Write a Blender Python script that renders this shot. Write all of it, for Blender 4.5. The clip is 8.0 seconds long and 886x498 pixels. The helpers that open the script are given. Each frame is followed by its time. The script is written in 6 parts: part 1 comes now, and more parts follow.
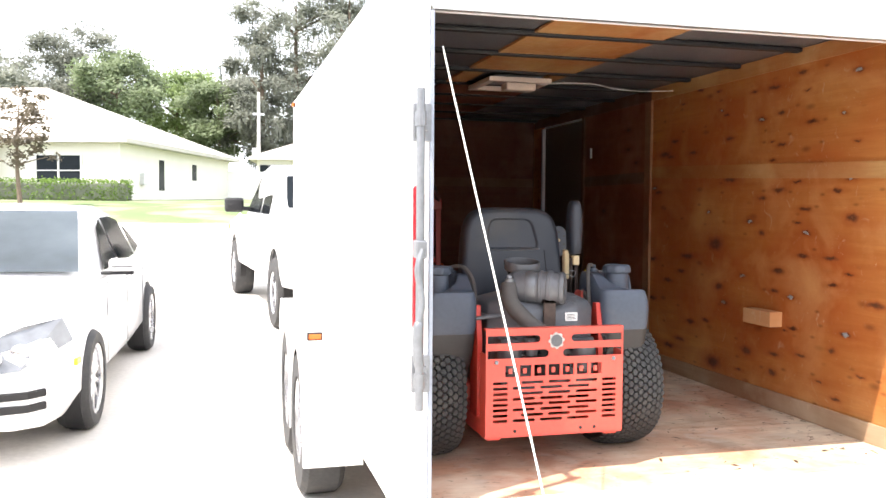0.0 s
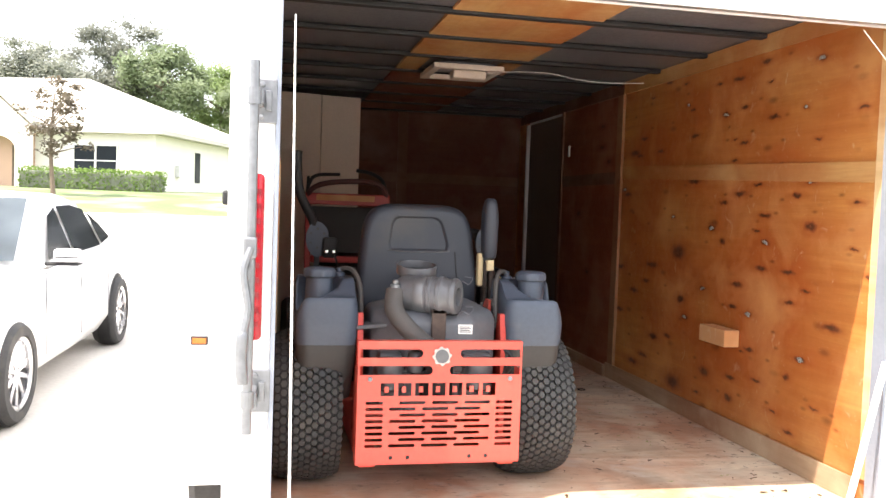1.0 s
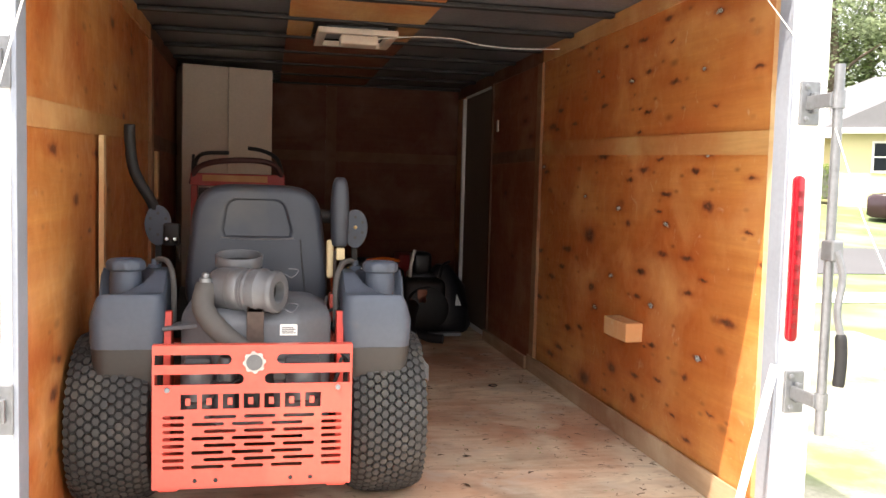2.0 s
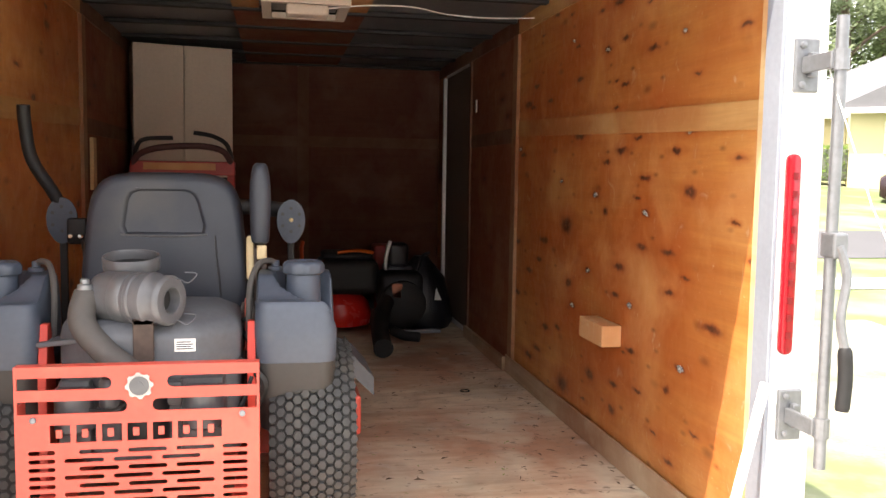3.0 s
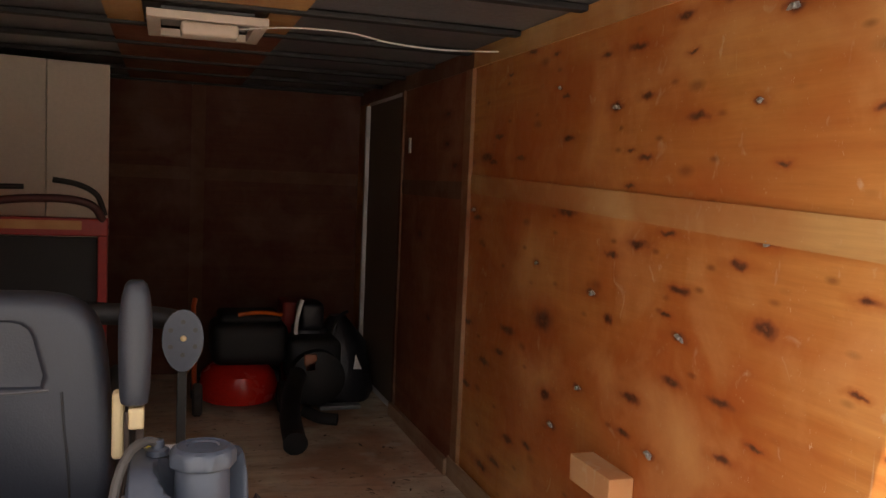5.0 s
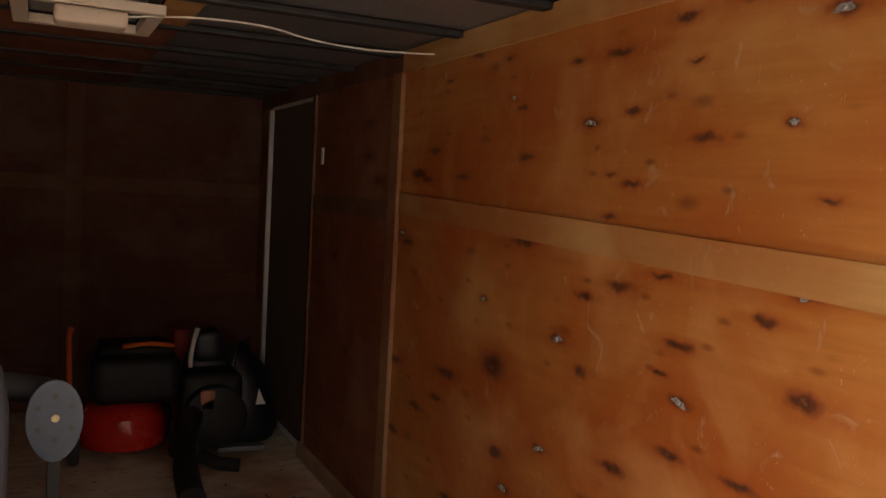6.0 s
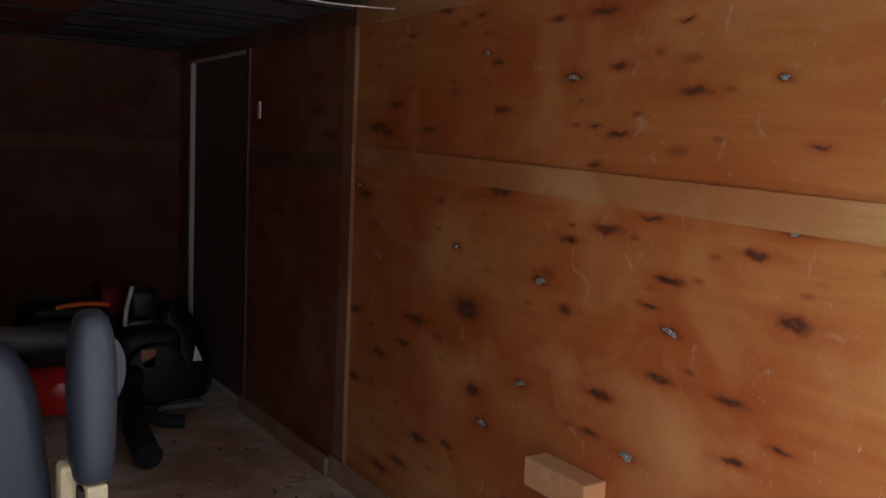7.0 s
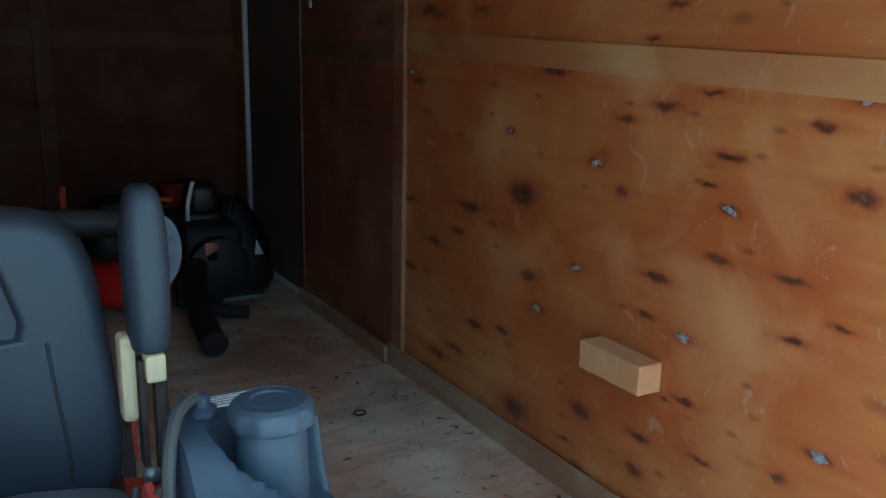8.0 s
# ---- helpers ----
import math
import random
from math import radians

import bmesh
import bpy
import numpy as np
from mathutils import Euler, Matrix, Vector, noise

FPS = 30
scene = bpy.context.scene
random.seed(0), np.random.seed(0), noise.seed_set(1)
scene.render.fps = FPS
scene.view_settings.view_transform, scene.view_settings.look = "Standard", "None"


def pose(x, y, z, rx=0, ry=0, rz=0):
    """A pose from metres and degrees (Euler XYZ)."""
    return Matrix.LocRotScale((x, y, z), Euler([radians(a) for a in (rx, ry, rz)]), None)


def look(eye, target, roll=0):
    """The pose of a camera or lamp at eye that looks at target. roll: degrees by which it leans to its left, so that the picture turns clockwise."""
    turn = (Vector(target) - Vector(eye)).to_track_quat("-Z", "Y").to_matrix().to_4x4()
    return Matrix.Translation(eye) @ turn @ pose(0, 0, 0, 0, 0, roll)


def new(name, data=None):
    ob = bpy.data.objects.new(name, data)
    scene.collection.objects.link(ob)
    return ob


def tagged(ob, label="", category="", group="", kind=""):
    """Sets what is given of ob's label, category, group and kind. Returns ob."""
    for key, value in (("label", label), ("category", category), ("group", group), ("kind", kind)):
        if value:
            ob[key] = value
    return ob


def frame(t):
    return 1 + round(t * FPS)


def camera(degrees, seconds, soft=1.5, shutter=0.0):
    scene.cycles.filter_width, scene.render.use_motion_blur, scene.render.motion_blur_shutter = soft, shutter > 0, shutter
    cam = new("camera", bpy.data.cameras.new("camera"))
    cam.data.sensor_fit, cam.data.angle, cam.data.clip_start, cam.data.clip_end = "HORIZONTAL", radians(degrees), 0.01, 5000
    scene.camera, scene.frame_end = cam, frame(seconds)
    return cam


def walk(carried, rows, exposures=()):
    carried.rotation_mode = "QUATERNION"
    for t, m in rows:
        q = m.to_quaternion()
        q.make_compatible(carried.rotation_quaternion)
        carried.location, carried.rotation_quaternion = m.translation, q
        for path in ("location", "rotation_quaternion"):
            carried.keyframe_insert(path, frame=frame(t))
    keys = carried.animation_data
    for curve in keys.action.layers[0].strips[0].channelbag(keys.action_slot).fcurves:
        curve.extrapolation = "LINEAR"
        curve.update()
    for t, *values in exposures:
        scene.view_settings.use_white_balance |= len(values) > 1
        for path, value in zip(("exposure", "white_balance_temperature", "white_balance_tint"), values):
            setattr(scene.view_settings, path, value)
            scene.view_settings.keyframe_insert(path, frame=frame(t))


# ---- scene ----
cam = camera(54.6, 8.0)
METRES, EYE, TILT, LEAN, TURN = 4.0, 1.5, 0.0, 0.0, -14.8
ROWS = [
    (0.0, 0.0, 0.0, 0.0, 0.02, -2.6, -0.46),
    (0.5, 0.0902, 0.0355, 0.0028, 3.54, -3.47, -1.25),
    (1.0, 0.1501, 0.1059, -0.0005, 3.1, -2.66, -2.03),
    (1.5, 0.2317, 0.1645, 0.0029, 3.03, -3.18, -1.84),
    (3.0, 0.336, 0.3373, 0.0049, 3.88, -4.92, -0.89),
    (3.5, 0.3522, 0.3797, 0.0128, 4.34, -4.67, -1.02),
    (4.0, 0.3281, 0.4403, 0.0115, 4.65, -4.84, -1.78),
    (4.5, 0.2942, 0.4923, 0.0433, 0.25, -4.61, -2.35),
    (6.0, 0.2509, 0.671, 0.0796, -10.4, -3.79, -3.08),
    (6.5, 0.1825, 0.6674, 0.0883, -17.46, -3.75, -3.13),
    (7.0, 0.1705, 0.6627, 0.0736, -18.71, -6.37, -2.56),
    (7.5, 0.1723, 0.6668, 0.0645, -19.18, -9.84, -2.34),
    (8.0, 0.1769, 0.6659, 0.0618, -14.88, -13.15, -1.15),
]
EXPOSURES = [(0.0, 1.22, 6700, 13), (1.0, 1.36, 6900, 13), (1.5, 1.42, 7300, 13), (3.0, 1.42, 7300, 14), (3.5, 1.34, 7400, 14), (4.0, 1.22, 7300, 15), (4.5, 1.04, 7500, 16),
             (6.0, 0.62, 8700, 19), (6.5, 0.50, 7200, 18), (7.0, 0.48, 6000, 11), (7.5, 0.66, 5150, -5), (8.0, 0.82, 4500, -17)]
walk(cam, [(t, pose(0, 0, EYE, TILT, LEAN, TURN) @ pose(METRES * x, METRES * y, METRES * z, 90 + pitch, roll, yaw)) for t, x, y, z, yaw, pitch, roll in ROWS],
     exposures=EXPOSURES)

# ---- world, sun, exposure ----
SUN_WAY = Vector((0.44, 0.20, -0.875)).normalized()
world = bpy.data.worlds.new("world")
scene.world = world
world.use_nodes = True
sky = world.node_tree.nodes.new("ShaderNodeTexSky")
sky.sky_type, sky.sun_disc = "NISHITA", False
sky.sun_elevation = math.asin(-SUN_WAY.z)
sky.sun_rotation = math.atan2(-SUN_WAY.x, -SUN_WAY.y)
sky.air_density, sky.dust_density = 1.0, 3.0
haze = world.node_tree.nodes.new("ShaderNodeMix")   # thin high cloud
haze.data_type = "RGBA"
clouds = world.node_tree.nodes.new("ShaderNodeTexNoise")
clouds.inputs["Scale"].default_value, clouds.inputs["Detail"].default_value = 2.5, 6.0
cover = world.node_tree.nodes.new("ShaderNodeMapRange")
cover.inputs["From Min"].default_value, cover.inputs["From Max"].default_value = 0.3, 0.7
cover.inputs["To Min"].default_value, cover.inputs["To Max"].default_value = 0.55, 0.95
world.node_tree.links.new(clouds.outputs[0], cover.inputs[0])
world.node_tree.links.new(cover.outputs[0], haze.inputs[0])
world.node_tree.links.new(sky.outputs[0], haze.inputs[6])
haze.inputs[7].default_value = (9.6, 10.2, 11.2, 1)
world.node_tree.links.new(haze.outputs[2], world.node_tree.nodes["Background"].inputs[0])
world.node_tree.nodes["Background"].inputs[1].default_value = 0.15
sun = new("sun", bpy.data.lights.new("sun", "SUN"))
sun.data.energy, sun.data.angle, sun.data.color = 4.4, radians(0.6), (1.0, 0.95, 0.87)
sun.matrix_world = look((0, 0, 30), Vector((0, 0, 30)) + SUN_WAY)

# ---- materials ----
def material(name, col, rough=0.6, metal=0.0, vary=0.15, scale=8.0, bump=0.1, fine=60.0, dirt=None, dirt_amount=0.0,
             dirt_scale=3.0, stretch=(1, 1, 1), spread=0.0):
    """A surface with grain and blotches at two scales, optional dirt and a spread of tone from piece to piece."""
    m = bpy.data.materials.new(name)
    m.use_nodes = True
    t, n = m.node_tree, m.node_tree.nodes
    p = n["Principled BSDF"]
    p.inputs["Metallic"].default_value = metal
    co = n.new("ShaderNodeTexCoord")
    mp = n.new("ShaderNodeMapping")
    mp.inputs["Scale"].default_value = stretch
    t.links.new(co.outputs["Object"], mp.inputs[0])
    def noise_at(s, detail=4.0):
        k = n.new("ShaderNodeTexNoise")
        k.inputs["Scale"].default_value, k.inputs["Detail"].default_value = s, detail
        t.links.new(mp.outputs[0], k.inputs["Vector"])
        return k
    big, small = noise_at(scale), noise_at(fine)
    mixed = n.new("ShaderNodeMath")
    mixed.operation = "ADD"
    t.links.new(big.outputs[0], mixed.inputs[0]), t.links.new(small.outputs[0], mixed.inputs[1])
    last = mixed.outputs[0]
    if spread:
        info = n.new("ShaderNodeObjectInfo")
        more = n.new("ShaderNodeMath")
        more.operation = "MULTIPLY_ADD"
        more.inputs[1].default_value = spread
        t.links.new(info.outputs["Random"], more.inputs[0]), t.links.new(last, more.inputs[2])
        last = more.outputs[0]
    ramp = n.new("ShaderNodeMapRange")
    ramp.inputs["From Min"].default_value, ramp.inputs["From Max"].default_value = 0.65, 1.35 + spread
    ramp.inputs["To Min"].default_value, ramp.inputs["To Max"].default_value = 1 - vary, 1 + vary
    t.links.new(last, ramp.inputs[0])
    tint = n.new("ShaderNodeMix")
    tint.data_type, tint.blend_type = "RGBA", "MULTIPLY"
    tint.inputs[0].default_value = 1
    tint.inputs[6].default_value = (*col, 1)
    t.links.new(ramp.outputs[0], tint.inputs[7])
    colour = tint.outputs[2]
    if dirt:
        d = noise_at(dirt_scale, 8.0)
        dr = n.new("ShaderNodeMapRange")
        dr.inputs["From Min"].default_value, dr.inputs["From Max"].default_value = 0.62 - dirt_amount * 0.3, 0.75 - dirt_amount * 0.2
        t.links.new(d.outputs[0], dr.inputs[0])
        mx = n.new("ShaderNodeMix")
        mx.data_type = "RGBA"
        mx.inputs[7].default_value = (*dirt, 1)
        t.links.new(dr.outputs[0], mx.inputs[0]), t.links.new(colour, mx.inputs[6])
        colour = mx.outputs[2]
    t.links.new(colour, p.inputs["Base Color"])
    rr = n.new("ShaderNodeMapRange")
    rr.inputs["To Min"].default_value, rr.inputs["To Max"].default_value = max(0.02, rough - 0.1), min(1, rough + 0.1)
    t.links.new(big.outputs[0], rr.inputs[0]), t.links.new(rr.outputs[0], p.inputs["Roughness"])
    if bump:
        b = n.new("ShaderNodeBump")
        b.inputs["Strength"].default_value, b.inputs["Distance"].default_value = bump, 0.004
        t.links.new(mixed.outputs[0], b.inputs["Height"]), t.links.new(b.outputs[0], p.inputs["Normal"])
    return m


def plywood(name, low, high, knots=(), heads=(), gloss=0.45, grain=(7.0, 0.8, 14.0), stains=0.0, specks=0.0, wear=1.0):
    """Varnished plywood: long grain, reddish blotches, scratches, and dark knots at (y, z, half length, half height) of the sheet's plane."""
    m = bpy.data.materials.new(name)
    m.use_nodes = True
    t, n = m.node_tree, m.node_tree.nodes
    p = n["Principled BSDF"]
    co = n.new("ShaderNodeTexCoord")
    def mapped(scale):
        mp = n.new("ShaderNodeMapping")
        mp.inputs["Scale"].default_value = scale
        t.links.new(co.outputs["Object"], mp.inputs[0])
        return mp.outputs[0]
    def noise_on(vec, s, detail=4.0, dist=0.0):
        k = n.new("ShaderNodeTexNoise")
        k.inputs["Scale"].default_value, k.inputs["Detail"].default_value, k.inputs["Distortion"].default_value = s, detail, dist
        t.links.new(vec, k.inputs["Vector"])
        return k.outputs[0]
    def mix(fac, a, b, blend="MIX"):
        x = n.new("ShaderNodeMix")
        x.data_type, x.blend_type = "RGBA", blend
        for i, v in ((0, fac), (6, a), (7, b)):
            if isinstance(v, (int, float)):
                x.inputs[i].default_value = v
            elif isinstance(v, tuple):
                x.inputs[i].default_value = (*v, 1)
            else:
                t.links.new(v, x.inputs[i])
        return x.outputs[2]
    def spanned(v, a, b, c=0.0, d=1.0):
        r = n.new("ShaderNodeMapRange")
        for i, k in ((1, a), (2, b), (3, c), (4, d)):
            r.inputs[i].default_value = k
        t.links.new(v, r.inputs[0])
        return r.outputs[0]
    fine = noise_on(mapped(grain), 9.0, 6.0, 0.6)
    broad = noise_on(mapped((1, 0.5, 1)), 2.2, 4.0)
    wide = noise_on(mapped(tuple(g * 0.35 for g in grain)), 2.4, 5.0, 1.4)
    colour = mix(spanned(wide, 0.28, 0.72), low, high)
    colour = mix(spanned(fine, 0.35, 0.7, 0.0, 0.30), colour, tuple(c * 0.74 for c in low))
    colour = mix(spanned(broad, 0.40, 0.62, 0, 0.9), colour, tuple(c * k for c, k in zip(low, (0.92, 0.64, 0.56))))
    scuffs = noise_on(mapped((3, 3.0, 2.2)), 5.0, 9.0, 1.2)
    rubbed = noise_on(mapped((1, 1, 1)), 3.1, 6.0, 0.4)
    colour = mix(spanned(rubbed, 0.48, 0.72, 0, 0.6), colour, tuple(min(0.8, c * 1.12 + d) for c, d in zip(high, (0.02, 0.05, 0.05))))
    colour = mix(spanned(scuffs, 0.64, 0.74, 0, 0.32 * wear), colour, (0.62, 0.50, 0.36))
    scratch = noise_on(mapped((9, 22, 1.6)), 4.0, 4.0, 0.8)
    colour = mix(spanned(scratch, 0.72, 0.78, 0, 0.22 * wear), colour, (0.66, 0.54, 0.40))
    marks = noise_on(mapped((14, 16, 9.0)), 6.0, 3.0, 1.5)
    colour = mix(spanned(marks, 0.69, 0.75, 0, 0.35 * wear), colour, (0.70, 0.58, 0.44))
    if stains:
        streaks = noise_on(mapped((1.2, 4.0, 1)), 3.0, 8.0, 1.4)
        colour = mix(spanned(streaks, 0.56, 0.72, 0, 0.38), colour, tuple(c * 0.42 for c in low))
        grime = noise_on(mapped((1, 1.6, 1)), 26.0, 5.0, 0.6)
        colour = mix(spanned(grime, 0.62, 0.70, 0, 0.7), colour, tuple(c * 0.30 for c in low))
        spill = noise_on(mapped((1, 1, 1)), 2.3, 8.0, 0.8)
        colour = mix(spanned(spill, 0.50, 0.66, 0, stains), colour, tuple(c * 0.38 for c in low))
        dust = noise_on(mapped((1, 1, 1)), 5.5, 8.0, 0.3)
        colour = mix(spanned(dust, 0.58, 0.72, 0, 0.6), colour, (0.55, 0.49, 0.42))
    if specks:
        flat, turned = n.new("ShaderNodeSeparateXYZ"), n.new("ShaderNodeCombineXYZ")
        t.links.new(mapped((1, 0.42, 1)), flat.inputs[0])
        t.links.new(flat.outputs[1], turned.inputs[0]), t.links.new(flat.outputs[2], turned.inputs[1])
        for size, reach in ((5.0, 0.10), (11.0, 0.12)):
            cells = n.new("ShaderNodeTexVoronoi")
            cells.voronoi_dimensions = "2D"
            cells.inputs["Scale"].default_value = size
            t.links.new(turned.outputs[0], cells.inputs["Vector"])
            pick = n.new("ShaderNodeSeparateColor")
            t.links.new(cells.outputs["Color"], pick.inputs[0])
            some = n.new("ShaderNodeMath")
            some.operation = "MULTIPLY"
            t.links.new(spanned(pick.outputs[0], 0.45, 0.75), some.inputs[0])
            t.links.new(spanned(cells.outputs["Distance"], reach * 0.25, reach, specks, 0.0), some.inputs[1])
            colour = mix(some.outputs[0], colour, tuple(c * k for c, k in zip(low, (0.30, 0.20, 0.20))))
    if knots:
        wob = n.new("ShaderNodeTexNoise")
        wob.inputs["Scale"].default_value, wob.inputs["Detail"].default_value = 26.0, 6.0
        t.links.new(co.outputs["Object"], wob.inputs["Vector"])
        shift = n.new("ShaderNodeVectorMath")
        shift.operation = "MULTIPLY_ADD"
        shift.inputs[1].default_value = (0.03, 0.060, 0.028)
        t.links.new(wob.outputs[1], shift.inputs[0]), t.links.new(co.outputs["Object"], shift.inputs[2])
        near = None
        for ky, kz, ry, rz in knots:
            away = n.new("ShaderNodeVectorMath")
            away.operation = "SUBTRACT"
            away.inputs[1].default_value = (0, ky + 0.030, kz + 0.014)
            t.links.new(shift.outputs[0], away.inputs[0])
            size = n.new("ShaderNodeVectorMath")
            size.operation = "MULTIPLY"
            size.inputs[1].default_value = (0, 1.0 / ry, 1.0 / rz)
            t.links.new(away.outputs[0], size.inputs[0])
            far = n.new("ShaderNodeVectorMath")
            far.operation = "LENGTH"
            t.links.new(size.outputs[0], far.inputs[0])
            if near is None:
                near = far.outputs["Value"]
            else:
                least = n.new("ShaderNodeMath")
                least.operation = "MINIMUM"
                t.links.new(near, least.inputs[0]), t.links.new(far.outputs["Value"], least.inputs[1])
                near = least.outputs[0]
        colour = mix(spanned(near, 0.9, 2.4, 0.55, 0.0), colour, tuple(c * k for c, k in zip(low, (0.80, 0.50, 0.40))))
        colour = mix(spanned(near, 0.55, 1.15, 0.85, 0.0), colour, (0.165, 0.042, 0.017))
        colour = mix(spanned(near, 0.30, 0.72, 0.8, 0.0), colour, (0.060, 0.020, 0.011))
        rings = noise_on(mapped((1, 18, 30)), 3.0, 3.0)
        both = n.new("ShaderNodeMath")
        both.operation = "MULTIPLY"
        t.links.new(spanned(near, 0.2, 0.5, 0.6, 0.0), both.inputs[0]), t.links.new(spanned(rings, 0.5, 0.62), both.inputs[1])
        colour = mix(both.outputs[0], colour, (0.22, 0.085, 0.04))
    t.links.new(colour, p.inputs["Base Color"])
    t.links.new(spanned(scuffs, 0.3, 0.8, gloss - 0.08, gloss + 0.2), p.inputs["Roughness"])
    b = n.new("ShaderNodeBump")
    b.inputs["Strength"].default_value, b.inputs["Distance"].default_value = 0.12, 0.003
    t.links.new(fine, b.inputs["Height"]), t.links.new(b.outputs[0], p.inputs["Normal"])
    return m


# knots of the near wall sheet: (y, z, half length along the grain)
KNOTS_LONG_HIGH = [
    (3.97, 1.62, 0.05), (4.11, 1.58, 0.038), (3.52, 1.61, 0.036), (3.76, 1.52, 0.046), (4.42, 1.69, 0.064), (3.82, 1.66, 0.031), (5.18, 1.88, 0.07), (4.83, 1.87, 0.048),
    (4.03, 1.78, 0.028), (3.95, 1.86, 0.037), (3.81, 1.45, 0.024), (4.03, 2.17, 0.049), (4.2, 2.17, 0.03), (3.76, 2.12, 0.022), (3.96, 2.03, 0.033), (3.72, 1.96, 0.05),
    (4.47, 2.07, 0.026), (4.44, 1.93, 0.041), (4.04, 1.88, 0.02), (3.4, 1.84, 0.026), (3.8, 2.22, 0.042), (5.05, 1.96, 0.044), (5.11, 1.86, 0.046), (4.76, 2.25, 0.04),
    (4.56, 2.22, 0.026), (4.96, 2.19, 0.025), (3.13, 1.94, 0.03), (3.14, 1.58, 0.031), (3.15, 1.4, 0.022), (5.26, 1.63, 0.05),
]
KNOTS_LONG_LOW = [
    (4.88, 1.22, 0.07), (5.11, 1.05, 0.06), (4.95, 1.12, 0.046), (3.76, 1.28, 0.047), (3.96, 1.19, 0.052), (3.99, 1.08, 0.037), (3.56, 1.28, 0.05), (4.82, 0.81, 0.059),
    (5.09, 0.62, 0.061), (4.95, 0.68, 0.056), (3.83, 0.9, 0.036), (3.89, 0.88, 0.024), (3.98, 0.74, 0.045), (3.76, 0.77, 0.04), (5.31, 0.91, 0.048), (5.32, 1.18, 0.05),
    (3.43, 1.21, 0.028), (3.54, 1.15, 0.037), (3.25, 1.08, 0.052), (4.65, 0.84, 0.042), (3.34, 0.74, 0.03), (3.62, 0.66, 0.028), (3.5, 0.6, 0.03), (4.3, 0.6, 0.03),
]
KNOTS_ROUND = [(4.56, 1.31, 0.08), (4.51, 1.06, 0.042), (4.56, 0.6, 0.08), (4.23, 0.72, 0.051), (3.99, 0.64, 0.034), (3.53, 0.83, 0.025), (4.11, 1.39, 0.032), (3.42, 1.48, 0.042), (3.52, 1.61, 0.024), (3.06, 1.3, 0.018)]
HEADS = [
    (4.22, 1.45), (4.28, 1.14), (3.74, 1.4), (4.46, 0.97), (3.85, 1.06), (3.44, 0.92), (3.43, 1.67), (5.31, 1.66),
    (4.13, 2.01), (3.4, 2.17), (4.52, 2.1), (3.49, 1.98), (4.64, 1.5),
]
SMALL_HEADS = ((3.49, 1.98), (4.52, 2.1), (4.64, 1.5))
PLY_LOW, PLY_HIGH = (0.40, 0.137, 0.033), (0.55, 0.244, 0.068)
ply_wall = plywood("varnished_plywood", PLY_LOW, PLY_HIGH, [(y, z, 1.12 * r, 0.28 * r) for y, z, r in KNOTS_LONG_HIGH + KNOTS_LONG_LOW] + [(y, z, 1.1 * r, 0.55 * r) for y, z, r in KNOTS_ROUND]
                   + [(y, z, 0.024, 0.010) if (y, z) in SMALL_HEADS else (y, z, 0.042, 0.015) for y, z in HEADS], specks=0.55, wear=1.0)
rng = random.Random(4)
ply_left = plywood("varnished_plywood_left", PLY_LOW, PLY_HIGH,
                   [(rng.uniform(3.1, 7.2), rng.uniform(0.6, 2.2), r, r * rng.uniform(0.3, 0.6)) for r in [rng.uniform(0.025, 0.06) for _ in range(30)]], specks=0.5)
# wall plywood with the shade of the trailer's far end put into its colour
ply_front = plywood("shade_darkened_plywood", (0.104, 0.034, 0.019), (0.160, 0.058, 0.031), grain=(0.8, 7.0, 14.0), wear=0.0, gloss=0.8)
# darker second sheets; shade deep in the trailer is also mixed into this tone
ply_dark = plywood("dark_shaded_side_plywood", (0.195, 0.061, 0.026), (0.275, 0.100, 0.042), [(5.71, 1.95, 0.06, 0.02), (5.58, 1.85, 0.05, 0.018), (5.72, 2.09, 0.05, 0.016), (6.1, 1.5, 0.05, 0.02), (5.9, 1.1, 0.05, 0.02)], wear=0.35, gloss=0.7)
# darker strip for past the joint post, the front wall and the door
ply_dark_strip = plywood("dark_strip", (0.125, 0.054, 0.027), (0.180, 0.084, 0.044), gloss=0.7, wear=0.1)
ply_batten = plywood("pale_plywood_strip", (0.41, 0.20, 0.068), (0.53, 0.30, 0.115), gloss=0.55, wear=0.6)
ply_post = plywood("weathered_joint_post", (0.24, 0.115, 0.055), (0.34, 0.180, 0.092), gloss=0.55, wear=0.5)
ply_kick = plywood("scuffed_kick_board", (0.30, 0.19, 0.112), (0.44, 0.305, 0.195), gloss=0.65, wear=0.8)
pine = plywood("pale_pine", (0.58, 0.38, 0.18), (0.72, 0.52, 0.28), gloss=0.6)
floor_wood = plywood("worn_floor_plywood", (0.52, 0.385, 0.265), (0.82, 0.69, 0.53), gloss=0.7, grain=(0.9, 8.0, 3.0), stains=0.42)
white_alu = material("white_painted_aluminium", (0.80, 0.80, 0.79), 0.35, 0.0, 0.04, 2.0, 0.03)
grey_alu = material("bare_aluminium", (0.62, 0.63, 0.65), 0.35, 0.9, 0.08, 6.0, 0.05)
zinc = material("galvanised_steel", (0.21, 0.22, 0.235), 0.42, 0.6, 0.15, 25.0, 0.08)
bright_zinc = material("bright_zinc_washer", (0.27, 0.265, 0.27), 0.55, 0.2, 0.5, 90.0, 0.3, fine=200.0)
# black rubber, darker than the tread blocks to paint shade into the grooves
carcass = material("shaded_tyre_black", (0.012, 0.012, 0.012), 0.85, 0.0, 0.2, 9.0, 0.1)
